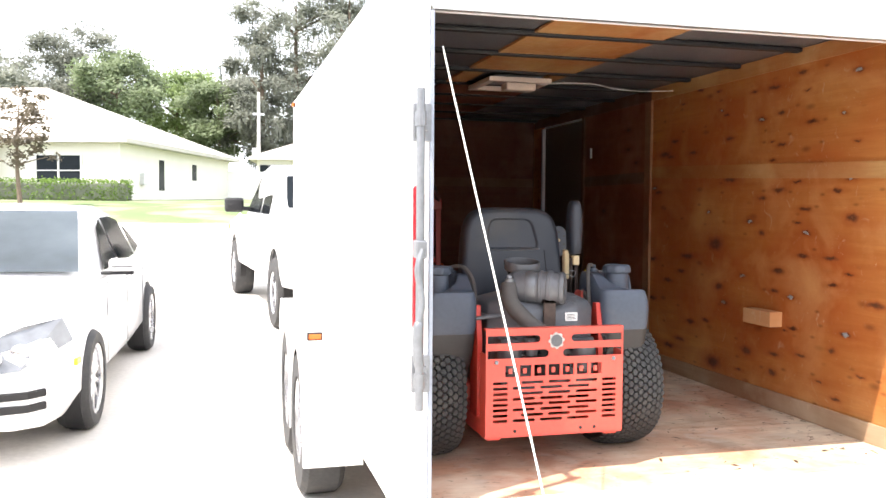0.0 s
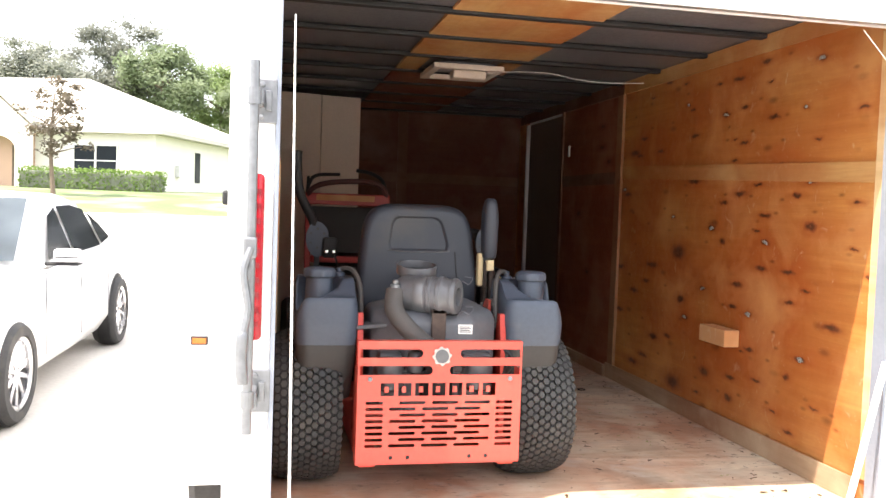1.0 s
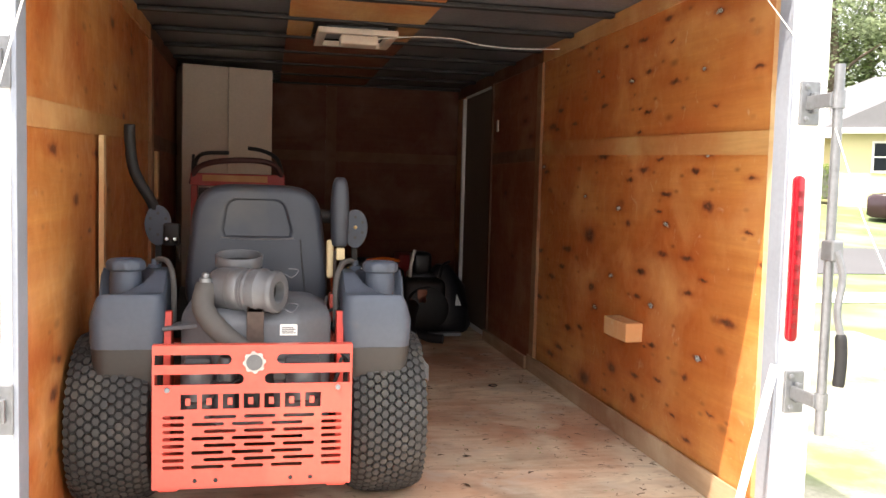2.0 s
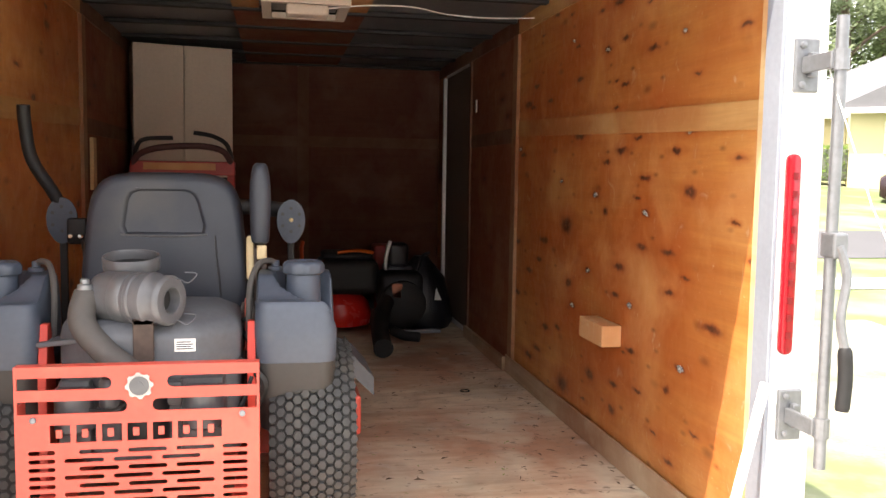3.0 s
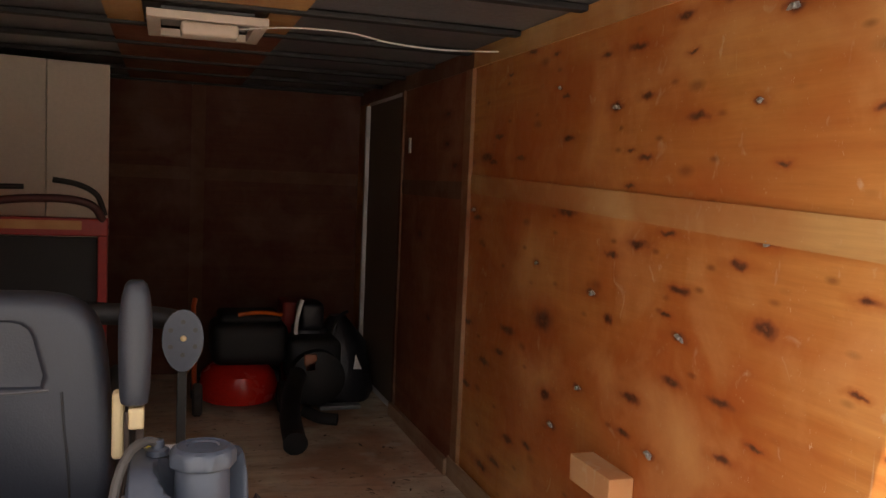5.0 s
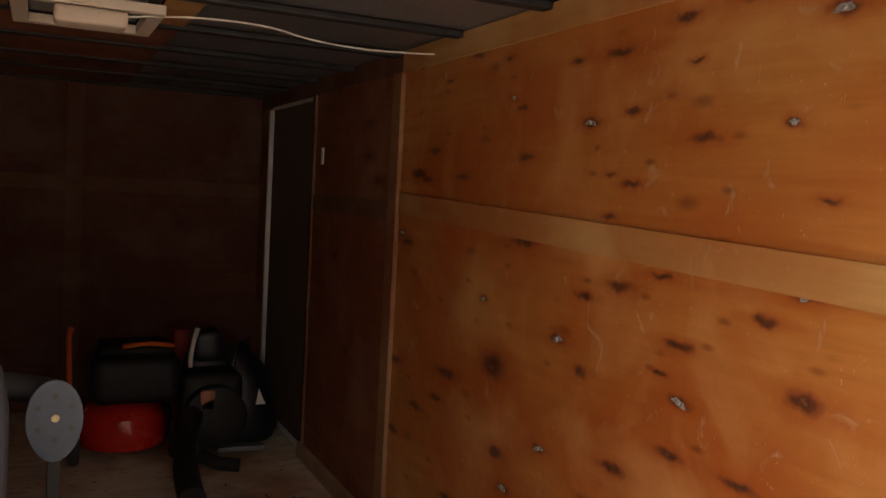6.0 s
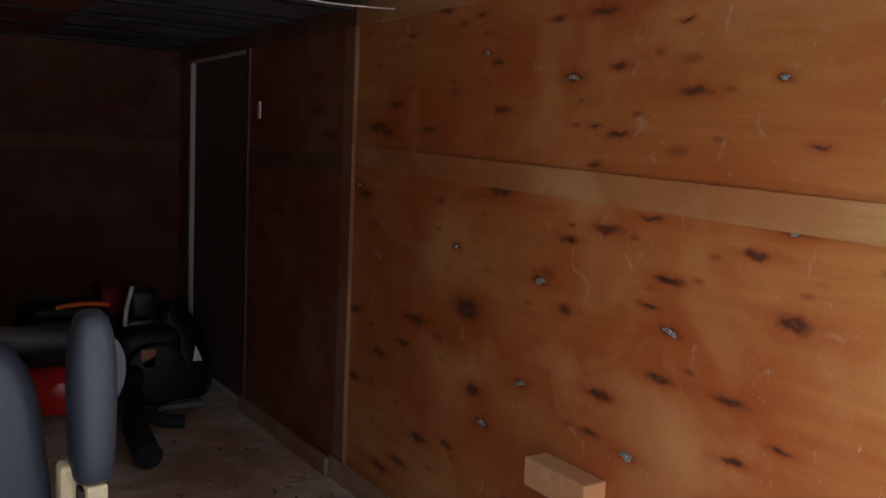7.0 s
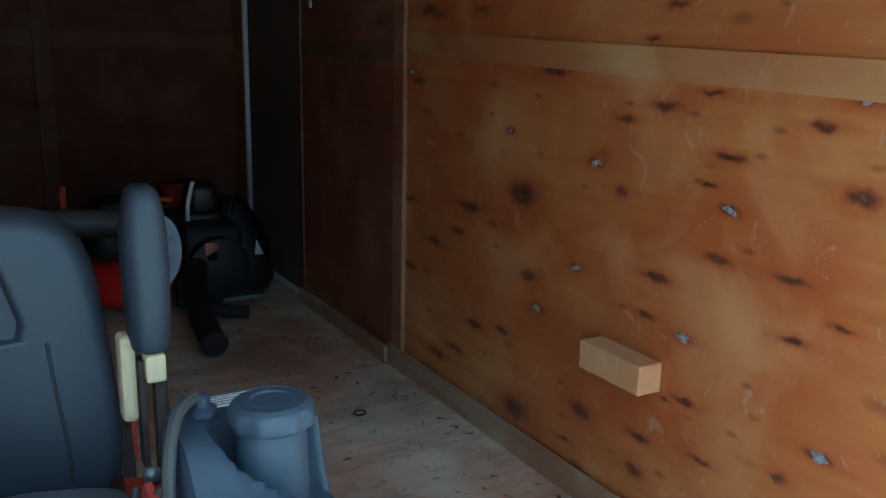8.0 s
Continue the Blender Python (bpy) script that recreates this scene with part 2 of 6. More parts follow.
# guard red made darker: shade on the frame's sides is in the colour
shaded_red = material("shaded_frame_red", (0.46, 0.035, 0.022), 0.4, 0.0, 0.12, 6.0, 0.03)
rusty = material("rusty_bracket", (0.07, 0.050, 0.042), 0.7, 0.4, 0.3, 20.0, 0.2)
roof_sheet = material("dull_roof_sheet", (0.20, 0.20, 0.21), 0.42, 0.55, 0.25, 3.0, 0.08)
bow_paint = material("dark_roof_bow", (0.020, 0.019, 0.021), 0.6, 0.2, 0.2, 8.0, 0.1)
red_lens = material("red_tail_lens", (0.27, 0.006, 0.013), 0.15, 0.0, 0.1, 20.0, 0.02)
dark_red_lens = material("dark_red_diode_cell", (0.16, 0.006, 0.01), 0.3, 0.0, 0.1, 20.0)
amber_lens = material("amber_lens", (0.62, 0.13, 0.02), 0.2, 0.0, 0.1, 20.0, 0.02)
black_plastic = material("black_plastic", (0.010, 0.010, 0.011), 0.62, 0.0, 0.2, 12.0, 0.05)
rubber = material("dusty_tyre_rubber", (0.040, 0.040, 0.041), 0.8, 0.0, 0.25, 9.0, 0.15, dirt=(0.065, 0.061, 0.056), dirt_amount=0.3, dirt_scale=9.0)
red_paint = material("faded_orange_red_paint", (0.60, 0.078, 0.054), 0.42, 0.0, 0.1, 6.0, 0.03, dirt=(0.40, 0.11, 0.07), dirt_amount=0.1, dirt_scale=7.0)
dark_red = material("deep_red_paint", (0.29, 0.016, 0.014), 0.4, 0.0, 0.12, 6.0, 0.03)
tank_plastic = material("dusty_grey_polythene", (0.056, 0.070, 0.097), 0.5, 0.0, 0.12, 5.0, 0.06, dirt=(0.115, 0.11, 0.105), dirt_amount=0.2, dirt_scale=3.0)
seat_vinyl = material("grey_seat_vinyl", (0.027, 0.032, 0.044), 0.5, 0.0, 0.12, 5.0, 0.1, fine=240.0, dirt=(0.055, 0.053, 0.053), dirt_amount=0.15)
engine_grey = material("engine_shroud_grey", (0.092, 0.097, 0.110), 0.5, 0.1, 0.15, 6.0, 0.06, dirt=(0.20, 0.18, 0.16), dirt_amount=0.2)
filter_grey = material("air_filter_grey", (0.100, 0.102, 0.110), 0.38, 0.1, 0.12, 8.0, 0.05, dirt=(0.15, 0.135, 0.12), dirt_amount=0.2)
hose_grey = material("dusty_rubber_hose", (0.066, 0.060, 0.057), 0.75, 0.0, 0.12, 8.0, 0.08)
paper = material("white_sticker", (0.78, 0.78, 0.76), 0.5, 0.0, 0.05, 20.0, 0.0)
ink = material("dark_ink", (0.05, 0.05, 0.05), 0.6, 0.0, 0.05, 20.0, 0.0)
cream = material("cream_plastic", (0.66, 0.52, 0.30), 0.5, 0.0, 0.1, 10.0, 0.05)
cabinet_paint = material("off_white_cabinet_paint", (0.66, 0.56, 0.475), 0.5, 0.0, 0.06, 3.0, 0.04)
rope_white = material("white_cord", (0.75, 0.74, 0.70), 0.7, 0.0, 0.08, 40.0, 0.1)
concrete = material("pale_concrete", (0.56, 0.53, 0.49), 0.85, 0.0, 0.12, 0.6, 0.15, fine=30.0)
asphalt = material("worn_asphalt", (0.085, 0.085, 0.092), 0.9, 0.0, 0.15, 0.5, 0.2)
lawn = material("dry_lawn", (0.115, 0.165, 0.06), 0.95, 0.0, 0.3, 0.5, 0.4, fine=25.0, dirt=(0.24, 0.235, 0.15), dirt_amount=0.5, dirt_scale=0.6)
stucco = material("pale_cream_stucco", (0.80, 0.77, 0.70), 0.9, 0.0, 0.05, 1.0, 0.2)
yellow_wall = material("yellow_render", (0.62, 0.55, 0.33), 0.9, 0.0, 0.05, 1.0, 0.2)
peach = material("peach_porch_wall", (0.62, 0.42, 0.32), 0.9, 0.0, 0.05, 1.0, 0.2)
shingle = material("pale_roof_shingle", (0.52, 0.49, 0.45), 0.9, 0.0, 0.12, 2.0, 0.3)
grey_shingle = material("grey_roof_shingle", (0.14, 0.14, 0.155), 0.9, 0.0, 0.15, 2.0, 0.3)
white_trim = material("white_trim_paint", (0.78, 0.77, 0.74), 0.6, 0.0, 0.05, 3.0, 0.05)
dark_glass = material("dark_window_glass", (0.02, 0.025, 0.03), 0.06, 0.0, 0.1, 3.0, 0.0)
dark_glass.node_tree.nodes["Principled BSDF"].inputs["IOR"].default_value = 1.16
car_white = material("white_car_paint", (0.80, 0.80, 0.80), 0.12, 0.0, 0.02, 2.0, 0.0)
chrome = material("chrome", (0.80, 0.80, 0.82), 0.12, 1.0, 0.05, 8.0, 0.0)
alloy = material("alloy_wheel", (0.60, 0.60, 0.62), 0.25, 0.9, 0.05, 8.0, 0.0)
bark = material("bark", (0.16, 0.12, 0.09), 0.95, 0.0, 0.3, 6.0, 0.6)
def leaves(name, col, spread=0.5):
    m = material(name, col, 0.6, 0.0, 0.45, 0.7, 0.0, fine=9.0, spread=spread)
    t, n = m.node_tree, m.node_tree.nodes
    p, out = n["Principled BSDF"], n["Material Output"]
    thin, both = n.new("ShaderNodeBsdfTranslucent"), n.new("ShaderNodeMixShader")   # light shines through thin leaves
    both.inputs[0].default_value = 0.4
    t.links.new(p.inputs["Base Color"].links[0].from_socket, thin.inputs[0])
    t.links.new(p.outputs[0], both.inputs[1]), t.links.new(thin.outputs[0], both.inputs[2]), t.links.new(both.outputs[0], out.inputs[0])
    return m
leaf_green, leaf_dark, leaf_bright = leaves("green_leaves", (0.19, 0.24, 0.13)), leaves("grey_green_leaves", (0.235, 0.25, 0.205)), leaves("bright_leaves", (0.28, 0.37, 0.15))
leaf_bronze, leaf_hedge = leaves("bronze_leaves", (0.16, 0.13, 0.09)), leaves("hedge_leaves", (0.16, 0.26, 0.05))

# ---- shape helpers ----
def part(name, bm, mat, parent=None, label="", smooth=False, at=None):
    """Links a bmesh as one mesh object, under a thing or a part."""
    me = bpy.data.meshes.new(name)
    bm.normal_update()
    bm.to_mesh(me)
    bm.free()
    for m in (mat if isinstance(mat, (list, tuple)) else [mat]):
        me.materials.append(m)
    if smooth:
        me.polygons.foreach_set("use_smooth", [True] * len(me.polygons))
        me.set_sharp_from_angle(angle=radians(40))
    ob = new(name, me)
    if at is not None:
        ob.matrix_world = at
    if parent is not None:
        ob.parent = parent
    return tagged(ob, label)


def thing(name, label, category, group="", kind="", at=None):
    ob = new(name)
    if at is not None:
        ob.matrix_basis = at
    return tagged(ob, label, category, group, kind)


def mesh():
    return bmesh.new()


def box(bm, a, b, bevel=0.0, segs=2, m=None):
    """A box between two corners, its edges rounded by bevel."""
    a, b = Vector(a), Vector(b)
    mat = Matrix.LocRotScale((a + b) / 2, None, (abs(b.x - a.x), abs(b.y - a.y), abs(b.z - a.z)))
    made = bmesh.ops.create_cube(bm, size=1.0, matrix=mat)["verts"]
    if bevel:
        edges = list({e for v in made for e in v.link_edges})
        out = bmesh.ops.bevel(bm, geom=edges, offset=bevel, segments=segs, affect="EDGES", profile=0.5)
        made = list({v for f in out["faces"] for v in f.verts} | {v for v in made if v.is_valid})
    if m is not None:
        bmesh.ops.transform(bm, matrix=m, verts=made)
    return made


def tube(bm, pts, r, seg=10, caps=True):
    """A round bar along points; r is one radius or one for each point."""
    pts = [Vector(p) for p in pts]
    radii = r if isinstance(r, (list, tuple)) else [r] * len(pts)
    rings, up = [], None
    for i, p in enumerate(pts):
        d = (pts[min(i + 1, len(pts) - 1)] - pts[max(i - 1, 0)]).normalized()
        if up is None:
            up = d.orthogonal().normalized()
        up = (up - d * up.dot(d)).normalized()
        side = d.cross(up)
        rings.append([bm.verts.new(p + radii[i] * (math.cos(2 * math.pi * k / seg) * up + math.sin(2 * math.pi * k / seg) * side)) for k in range(seg)])
    for a, b in zip(rings, rings[1:]):
        for k in range(seg):
            bm.faces.new((a[k], a[(k + 1) % seg], b[(k + 1) % seg], b[k]))
    if caps:
        bm.faces.new(rings[0][::-1]), bm.faces.new(rings[-1])
    return [v for ring in rings for v in ring]


def bend(pts, n=6):
    """A smooth line through a few points."""
    pts = [Vector(p) for p in pts]
    out = []
    for i in range(len(pts) - 1):
        p0, p1, p2, p3 = pts[max(i - 1, 0)], pts[i], pts[i + 1], pts[min(i + 2, len(pts) - 1)]
        for k in range(n):
            t = k / n
            out.append(0.5 * ((2 * p1) + (p2 - p0) * t + (2 * p0 - 5 * p1 + 4 * p2 - p3) * t * t + (3 * p1 - p0 - 3 * p2 + p3) * t ** 3))
    return out + [pts[-1]]


def lathe(bm, profile, m=None, seg=32, closed=False):
    """Turns (radius, height) points round the z axis, then moves them by m."""
    rings = []
    for r, z in profile:
        rings.append([bm.verts.new((r * math.cos(2 * math.pi * k / seg), r * math.sin(2 * math.pi * k / seg), z)) for k in range(seg)])
    pairs = list(zip(rings, rings[1:])) + ([(rings[-1], rings[0])] if closed else [])
    for a, b in pairs:
        for k in range(seg):
            bm.faces.new((a[k], a[(k + 1) % seg], b[(k + 1) % seg], b[k]))
    if not closed:
        bm.faces.new(rings[0][::-1]), bm.faces.new(rings[-1])
    verts = [v for ring in rings for v in ring]
    if m is not None:
        bmesh.ops.transform(bm, matrix=m, verts=verts)
    return verts


def prism(bm, outline, depth, m=None, bevel=0.0, segs=2):
    """A flat outline (x, y) pulled up by depth along z, then moved by m."""
    low = [bm.verts.new((x, y, 0)) for x, y in outline]
    high = [bm.verts.new((x, y, depth)) for x, y in outline]
    faces = [bm.faces.new(low[::-1]), bm.faces.new(high)]
    k = len(low)
    for i in range(k):
        faces.append(bm.faces.new((low[i], low[(i + 1) % k], high[(i + 1) % k], high[i])))
    verts = low + high
    if bevel:
        edges = list({e for f in faces[:2] for e in f.edges})
        out = bmesh.ops.bevel(bm, geom=edges, offset=bevel, segments=segs, affect="EDGES", profile=0.5)
        verts = list({v for f in out["faces"] for v in f.verts} | {v for v in verts if v.is_valid})
    if m is not None:
        bmesh.ops.transform(bm, matrix=m, verts=verts)
    return verts


def rounded(w, h, r, n=4):
    """The outline of a rectangle with round corners, round the origin."""
    out = []
    for cx, cy, a0 in ((w / 2 - r, h / 2 - r, 0), (-w / 2 + r, h / 2 - r, 90), (-w / 2 + r, -h / 2 + r, 180), (w / 2 - r, -h / 2 + r, 270)):
        for k in range(n + 1):
            a = radians(a0 + 90 * k / n)
            out.append((cx + r * math.cos(a), cy + r * math.sin(a)))
    return out


def loft(bm, sections, caps=True):
    """Joins closed sections of equally many points into a skin."""
    rings = [[bm.verts.new(p) for p in s] for s in sections]
    for a, b in zip(rings, rings[1:]):
        k = len(a)
        for i in range(k):
            bm.faces.new((a[i], a[(i + 1) % k], b[(i + 1) % k], b[i]))
    if caps:
        bm.faces.new(rings[0][::-1]), bm.faces.new(rings[-1])
    return [v for r in rings for v in r]


def smoothstep(a, b, x):
    t = min(1.0, max(0.0, (x - a) / (b - a)))
    return t * t * (3 - 2 * t)


def ground_z(x, y):
    """The lie of the land: nearly flat, then a gentle rise to the houses."""
    return 0.015 * max(y, -60) + 1.25 * smoothstep(13, 38, y) * 1.0 + 0.004 * max(0, y - 45)
FACING = {"-y": pose(0, 0, 0, 90, 0, 0), "+x": pose(0, 0, 0, 90, 0, 90)}

# ---- the trailer shell ----
XL, XR, Y0, Y1, FZ, CZ = 0.72, 2.895, 2.95, 7.65, 0.45, 2.34
OUT, OUT_R, SIDE = 0.13, 0.075, 0.055   # reach of the rear post; thickness of the side walls
HEAD = 2.20  # underside of the rear header

def slab(name, a, b, mat, parent=None, label="", bevel=0.0, kind="structure"):
    bm = mesh()
    box(bm, a, b, bevel)
    ob = part(name, bm, mat, parent, label)
    if parent is None:
        tagged(ob, kind=kind)
    return ob


slab("floor", (XL - 0.02, Y0 - 0.03, FZ - 0.06), (XR + 0.02, Y1 + 0.05, FZ), floor_wood, label="worn grimy plywood trailer floor with scattered dry leaves")
DOOR_A, DOOR_B, DOOR_TOP = 6.50, 7.38, 2.24
def wall_skin(name, x_in, x_out, ply, label):
    """A side wall: white outer skin and an inner sheet of plywood."""
    wall = thing(name, label, "wall", kind="structure")
    mid = x_in + (0.008 if x_out > x_in else -0.008)
    slab("outer_skin", (mid, Y0 + 0.01, FZ - 0.12), (x_out, Y1 + 0.08, CZ + 0.10), white_alu, wall, "white painted aluminium outer skin")
    joint = FZ + 1.278
    for z0, z1 in ((FZ + 0.002, joint), (joint + 0.002, CZ)):
        slab("plywood_sheet", (x_in, Y0 + 0.03, z0), (mid, 5.36, z1), ply, wall)
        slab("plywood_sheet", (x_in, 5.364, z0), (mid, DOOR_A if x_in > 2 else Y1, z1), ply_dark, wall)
    return wall
wall_east = wall_skin("wall_east", XR, XR + OUT_R, ply_wall, "knotty orange plywood trailer side wall with pale joint strips")
wall_west = wall_skin("wall_west", XL, XL - SIDE, ply_left, "orange plywood trailer side wall with pale wood strips")
wall_north = thing("wall_north", "plywood front wall of the trailer, shade in its colour, centre strip", "wall", kind="structure")
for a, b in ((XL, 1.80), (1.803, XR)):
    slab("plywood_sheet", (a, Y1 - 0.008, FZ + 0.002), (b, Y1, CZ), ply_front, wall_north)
slab("outer_skin", (XL - SIDE, Y1 + 0.002, FZ - 0.12), (XR + OUT_R, Y1 + 0.10, CZ + 0.10), white_alu, wall_north)
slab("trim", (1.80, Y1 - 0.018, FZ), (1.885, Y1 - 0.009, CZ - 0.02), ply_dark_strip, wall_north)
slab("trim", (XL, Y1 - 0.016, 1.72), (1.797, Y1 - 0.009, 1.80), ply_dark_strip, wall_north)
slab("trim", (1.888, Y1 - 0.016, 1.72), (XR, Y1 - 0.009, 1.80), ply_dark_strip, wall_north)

def strips(wall, s, x):
    """Pale strips over the joints and a board under the ceiling, both darker past the post, and a kick board; s points
    into the room.
    """
    t = 0.007 * s
    bm = mesh()
    prism(bm, [(Y0 + 0.03, 1.650), (5.345, 1.729), (5.345, 1.807), (Y0 + 0.03, 1.728)], 0.006, pose(x + min(s * 0.001, t), 0, 0) @ FACING["+x"])
    part("trim", bm, ply_batten, wall)
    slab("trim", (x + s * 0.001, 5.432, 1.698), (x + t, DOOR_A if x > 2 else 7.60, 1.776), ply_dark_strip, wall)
    slab("trim", (x + s * 0.001, 5.348, FZ + 0.003), (x + t * 2.6, 5.430, CZ - 0.084), ply_post, wall)
    slab("trim", (x + s * 0.001, Y0 + 0.03, CZ - 0.082), (x + t * 1.4, 5.36, CZ - 0.003), ply_batten, wall)
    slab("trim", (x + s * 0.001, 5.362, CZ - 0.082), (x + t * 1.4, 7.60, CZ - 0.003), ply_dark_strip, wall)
strips(wall_east, -1, XR)
strips(wall_west, 1, XL)
slab("kick_board", (XR - 0.022, Y0 + 0.1, FZ + 0.001), (XR - 0.013, 5.46, FZ + 0.095), ply_kick, wall_east, bevel=0.002)
slab("kick_board", (XR - 0.034, 5.47, FZ + 0.001), (XR - 0.013, 6.48, FZ + 0.075), ply_kick, wall_east, bevel=0.002)
slab("corner_strip", (XR - 0.012, Y0 + 0.03, FZ + 0.1), (XR - 0.001, Y0 + 0.085, CZ - 0.137), pine, wall_east, "pale raw wood edge strip")
slab("pine_strip", (XL + 0.013, 3.92, FZ + 0.01), (XL + 0.03, 3.965, 1.68), pine, wall_west, "pale pine upright strip")
slab("pine_strip", (XL + 0.013, 5.50, 1.42), (XL + 0.03, 5.58, 1.68), pine, wall_west, "pale pine upright strip")
# screw washers on the wall
for k, (y, z) in enumerate(HEADS):
    bm, g = mesh(), 0.55 if (y, z) in SMALL_HEADS else 1.0
    prism(bm, [(g * (0.020 + 0.006 * math.cos(q * 3 + k)) * math.cos(q), g * (0.009 + 0.004 * math.sin(q * 2 + k)) * math.sin(q)) for q in [2 * math.pi * i / 14 for i in range(14)]],
          0.002, pose(XR - 0.0002, y, z) @ pose(0, 0, 0, 90, 0, -90) @ pose(0, 0, 0, 0, 0, 14 * math.sin(k * 2.3)))
    lathe(bm, [(0.006, 0), (0.005, 0.004), (0.002, 0.005)], pose(XR - 0.002, y, z, 0, -90, 0), 8)
    part("screw_washer", bm, bright_zinc, wall_east, smooth=True)

# side door near the front
door_1 = thing("door_1", "closed grey side door with a bright metal edge", "door", kind="structure")
slab("door_leaf", (XR + 0.006, DOOR_A + 0.012, FZ + 0.04), (XR + 0.04, DOOR_B - 0.03, DOOR_TOP), material("grey_door", (0.15, 0.108, 0.082), 0.7, 0.0, 0.1, 3.0), door_1)
slab("door_edge", (XR - 0.02, DOOR_B - 0.03, FZ + 0.04), (XR + 0.02, DOOR_B + 0.005, DOOR_TOP), grey_alu, door_1, "bright aluminium edge", 0.003)
slab("door_frame", (XR - 0.012, DOOR_A - 0.03, FZ + 0.002), (XR + 0.03, DOOR_A + 0.01, DOOR_TOP + 0.03), ply_dark_strip, door_1)
slab("plywood_sheet", (XR, DOOR_B + 0.006, FZ + 0.002), (XR + 0.008, Y1, CZ - 0.02), ply_wall, wall_east)
slab("light_switch", (XR - 0.008, 6.33, 1.92), (XR, 6.36, 2.0), white_trim, wall_east, "small white switch plate", 0.002)

# roof: sheet, bows, central boards, roof vent
bm = mesh()
box(bm, (XL - SIDE + 0.004, Y0, CZ + 0.002), (XR + OUT_R, Y1 + 0.1, CZ + 0.06))
ceiling = tagged(part("ceiling", bm, [roof_sheet, bow_paint, ply_batten], None, "dark metal trailer ceiling with cross bows and wood boards"), kind="structure")
BAY = 0.53
BOWS = [3.28 + BAY * i for i in range(-0, 9)]
for y in BOWS:
    bows = mesh()
    box(bows, (XL + 0.013, y - 0.024, CZ - 0.024), (XR - 0.013, y + 0.024, CZ - 0.001), 0.006)
    tagged(part("roof_bow", bows, bow_paint, None, "dark steel roof bow across the ceiling"), kind="structure")
for i, (y, y2) in enumerate(zip(BOWS, BOWS[1:])):
    if i == 3:   # the bay of the roof vent
        slab("roof_board", (1.43, y + 0.030, CZ - 0.014), (1.56, y2 - 0.030, CZ - 0.001), ply_batten, None, "thin wood board beside the roof vent")
        slab("roof_board", (1.98, y + 0.030, CZ - 0.014), (2.09, y2 - 0.030, CZ - 0.001), ply_batten, None, "thin wood board beside the roof vent")
    else:
        # boards past the vent take the dark plywood, painting in the shade there
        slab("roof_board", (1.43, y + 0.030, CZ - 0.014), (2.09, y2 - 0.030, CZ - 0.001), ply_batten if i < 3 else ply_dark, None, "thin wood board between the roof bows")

# ---- rear frame, lights, lock bars, ramp ----
YB = Y0 - 0.06  # face of the rear frame
pale_metal = material("weathered_pale_aluminium", (0.30, 0.33, 0.39), 0.4, 0.3, 0.08, 6.0, 0.05)
rear_frame = thing("rear_frame", "white painted rear frame of the trailer with bare metal edge", "trailer frame", kind="structure")
slab("post", (XL - OUT - 0.01, YB, 0.30), (XL - 0.005, Y0 + 0.008, CZ + 0.12), white_alu, rear_frame, bevel=0.008)
slab("post", (XR - 0.034, YB, 0.30), (XR + OUT_R + 0.01, Y0 + 0.008, CZ + 0.12), white_alu, rear_frame, bevel=0.008)
slab("header", (XL - 0.004, YB, HEAD), (XR - 0.035, Y0 + 0.04, CZ + 0.12), white_alu, rear_frame, bevel=0.006)
slab("header_lip", (XL, YB - 0.012, HEAD - 0.012), (XR - 0.035, YB + 0.02, HEAD + 0.02), grey_alu, rear_frame, "bare aluminium lip", 0.003)
slab("edge_trim", (XL - 0.006, YB - 0.004, FZ), (XL + 0.008, Y0 + 0.028, HEAD - 0.014), pale_metal, rear_frame, "bare aluminium edge", 0.002)
slab("edge_trim", (XR - 0.046, YB - 0.004, FZ), (XR - 0.035, Y0 + 0.008, HEAD - 0.014), pale_metal, rear_frame, "bare aluminium edge", 0.002)
slab("sill", (XL - 0.004, YB, 0.32), (XR - 0.035, Y0 - 0.031, FZ + 0.004), white_alu, rear_frame, bevel=0.004)

def tail_light(x):
    """A slim upright tail light with a row of dark cells behind the lens."""
    lamp = thing("tail_light", "slim upright red tail light on the white rear frame", "tail light", "tail lights", at=pose(x, YB, 1.335))
    bm = mesh()
    prism(bm, rounded(0.034, 0.50, 0.016), 0.022, FACING["-y"], 0.006)
    part("lens", bm, red_lens, lamp, smooth=True)
    for i in range(10):
        bm = mesh()
        box(bm, (-0.006, -0.0245, -0.20 + i * 0.044 - 0.008), (0.006, -0.0215, -0.20 + i * 0.044 + 0.008))
        part("diode_cell", bm, dark_red_lens, lamp, "dark red cell")
    return lamp
tail_light(XL - 0.050)
tail_light(XR - 0.004)

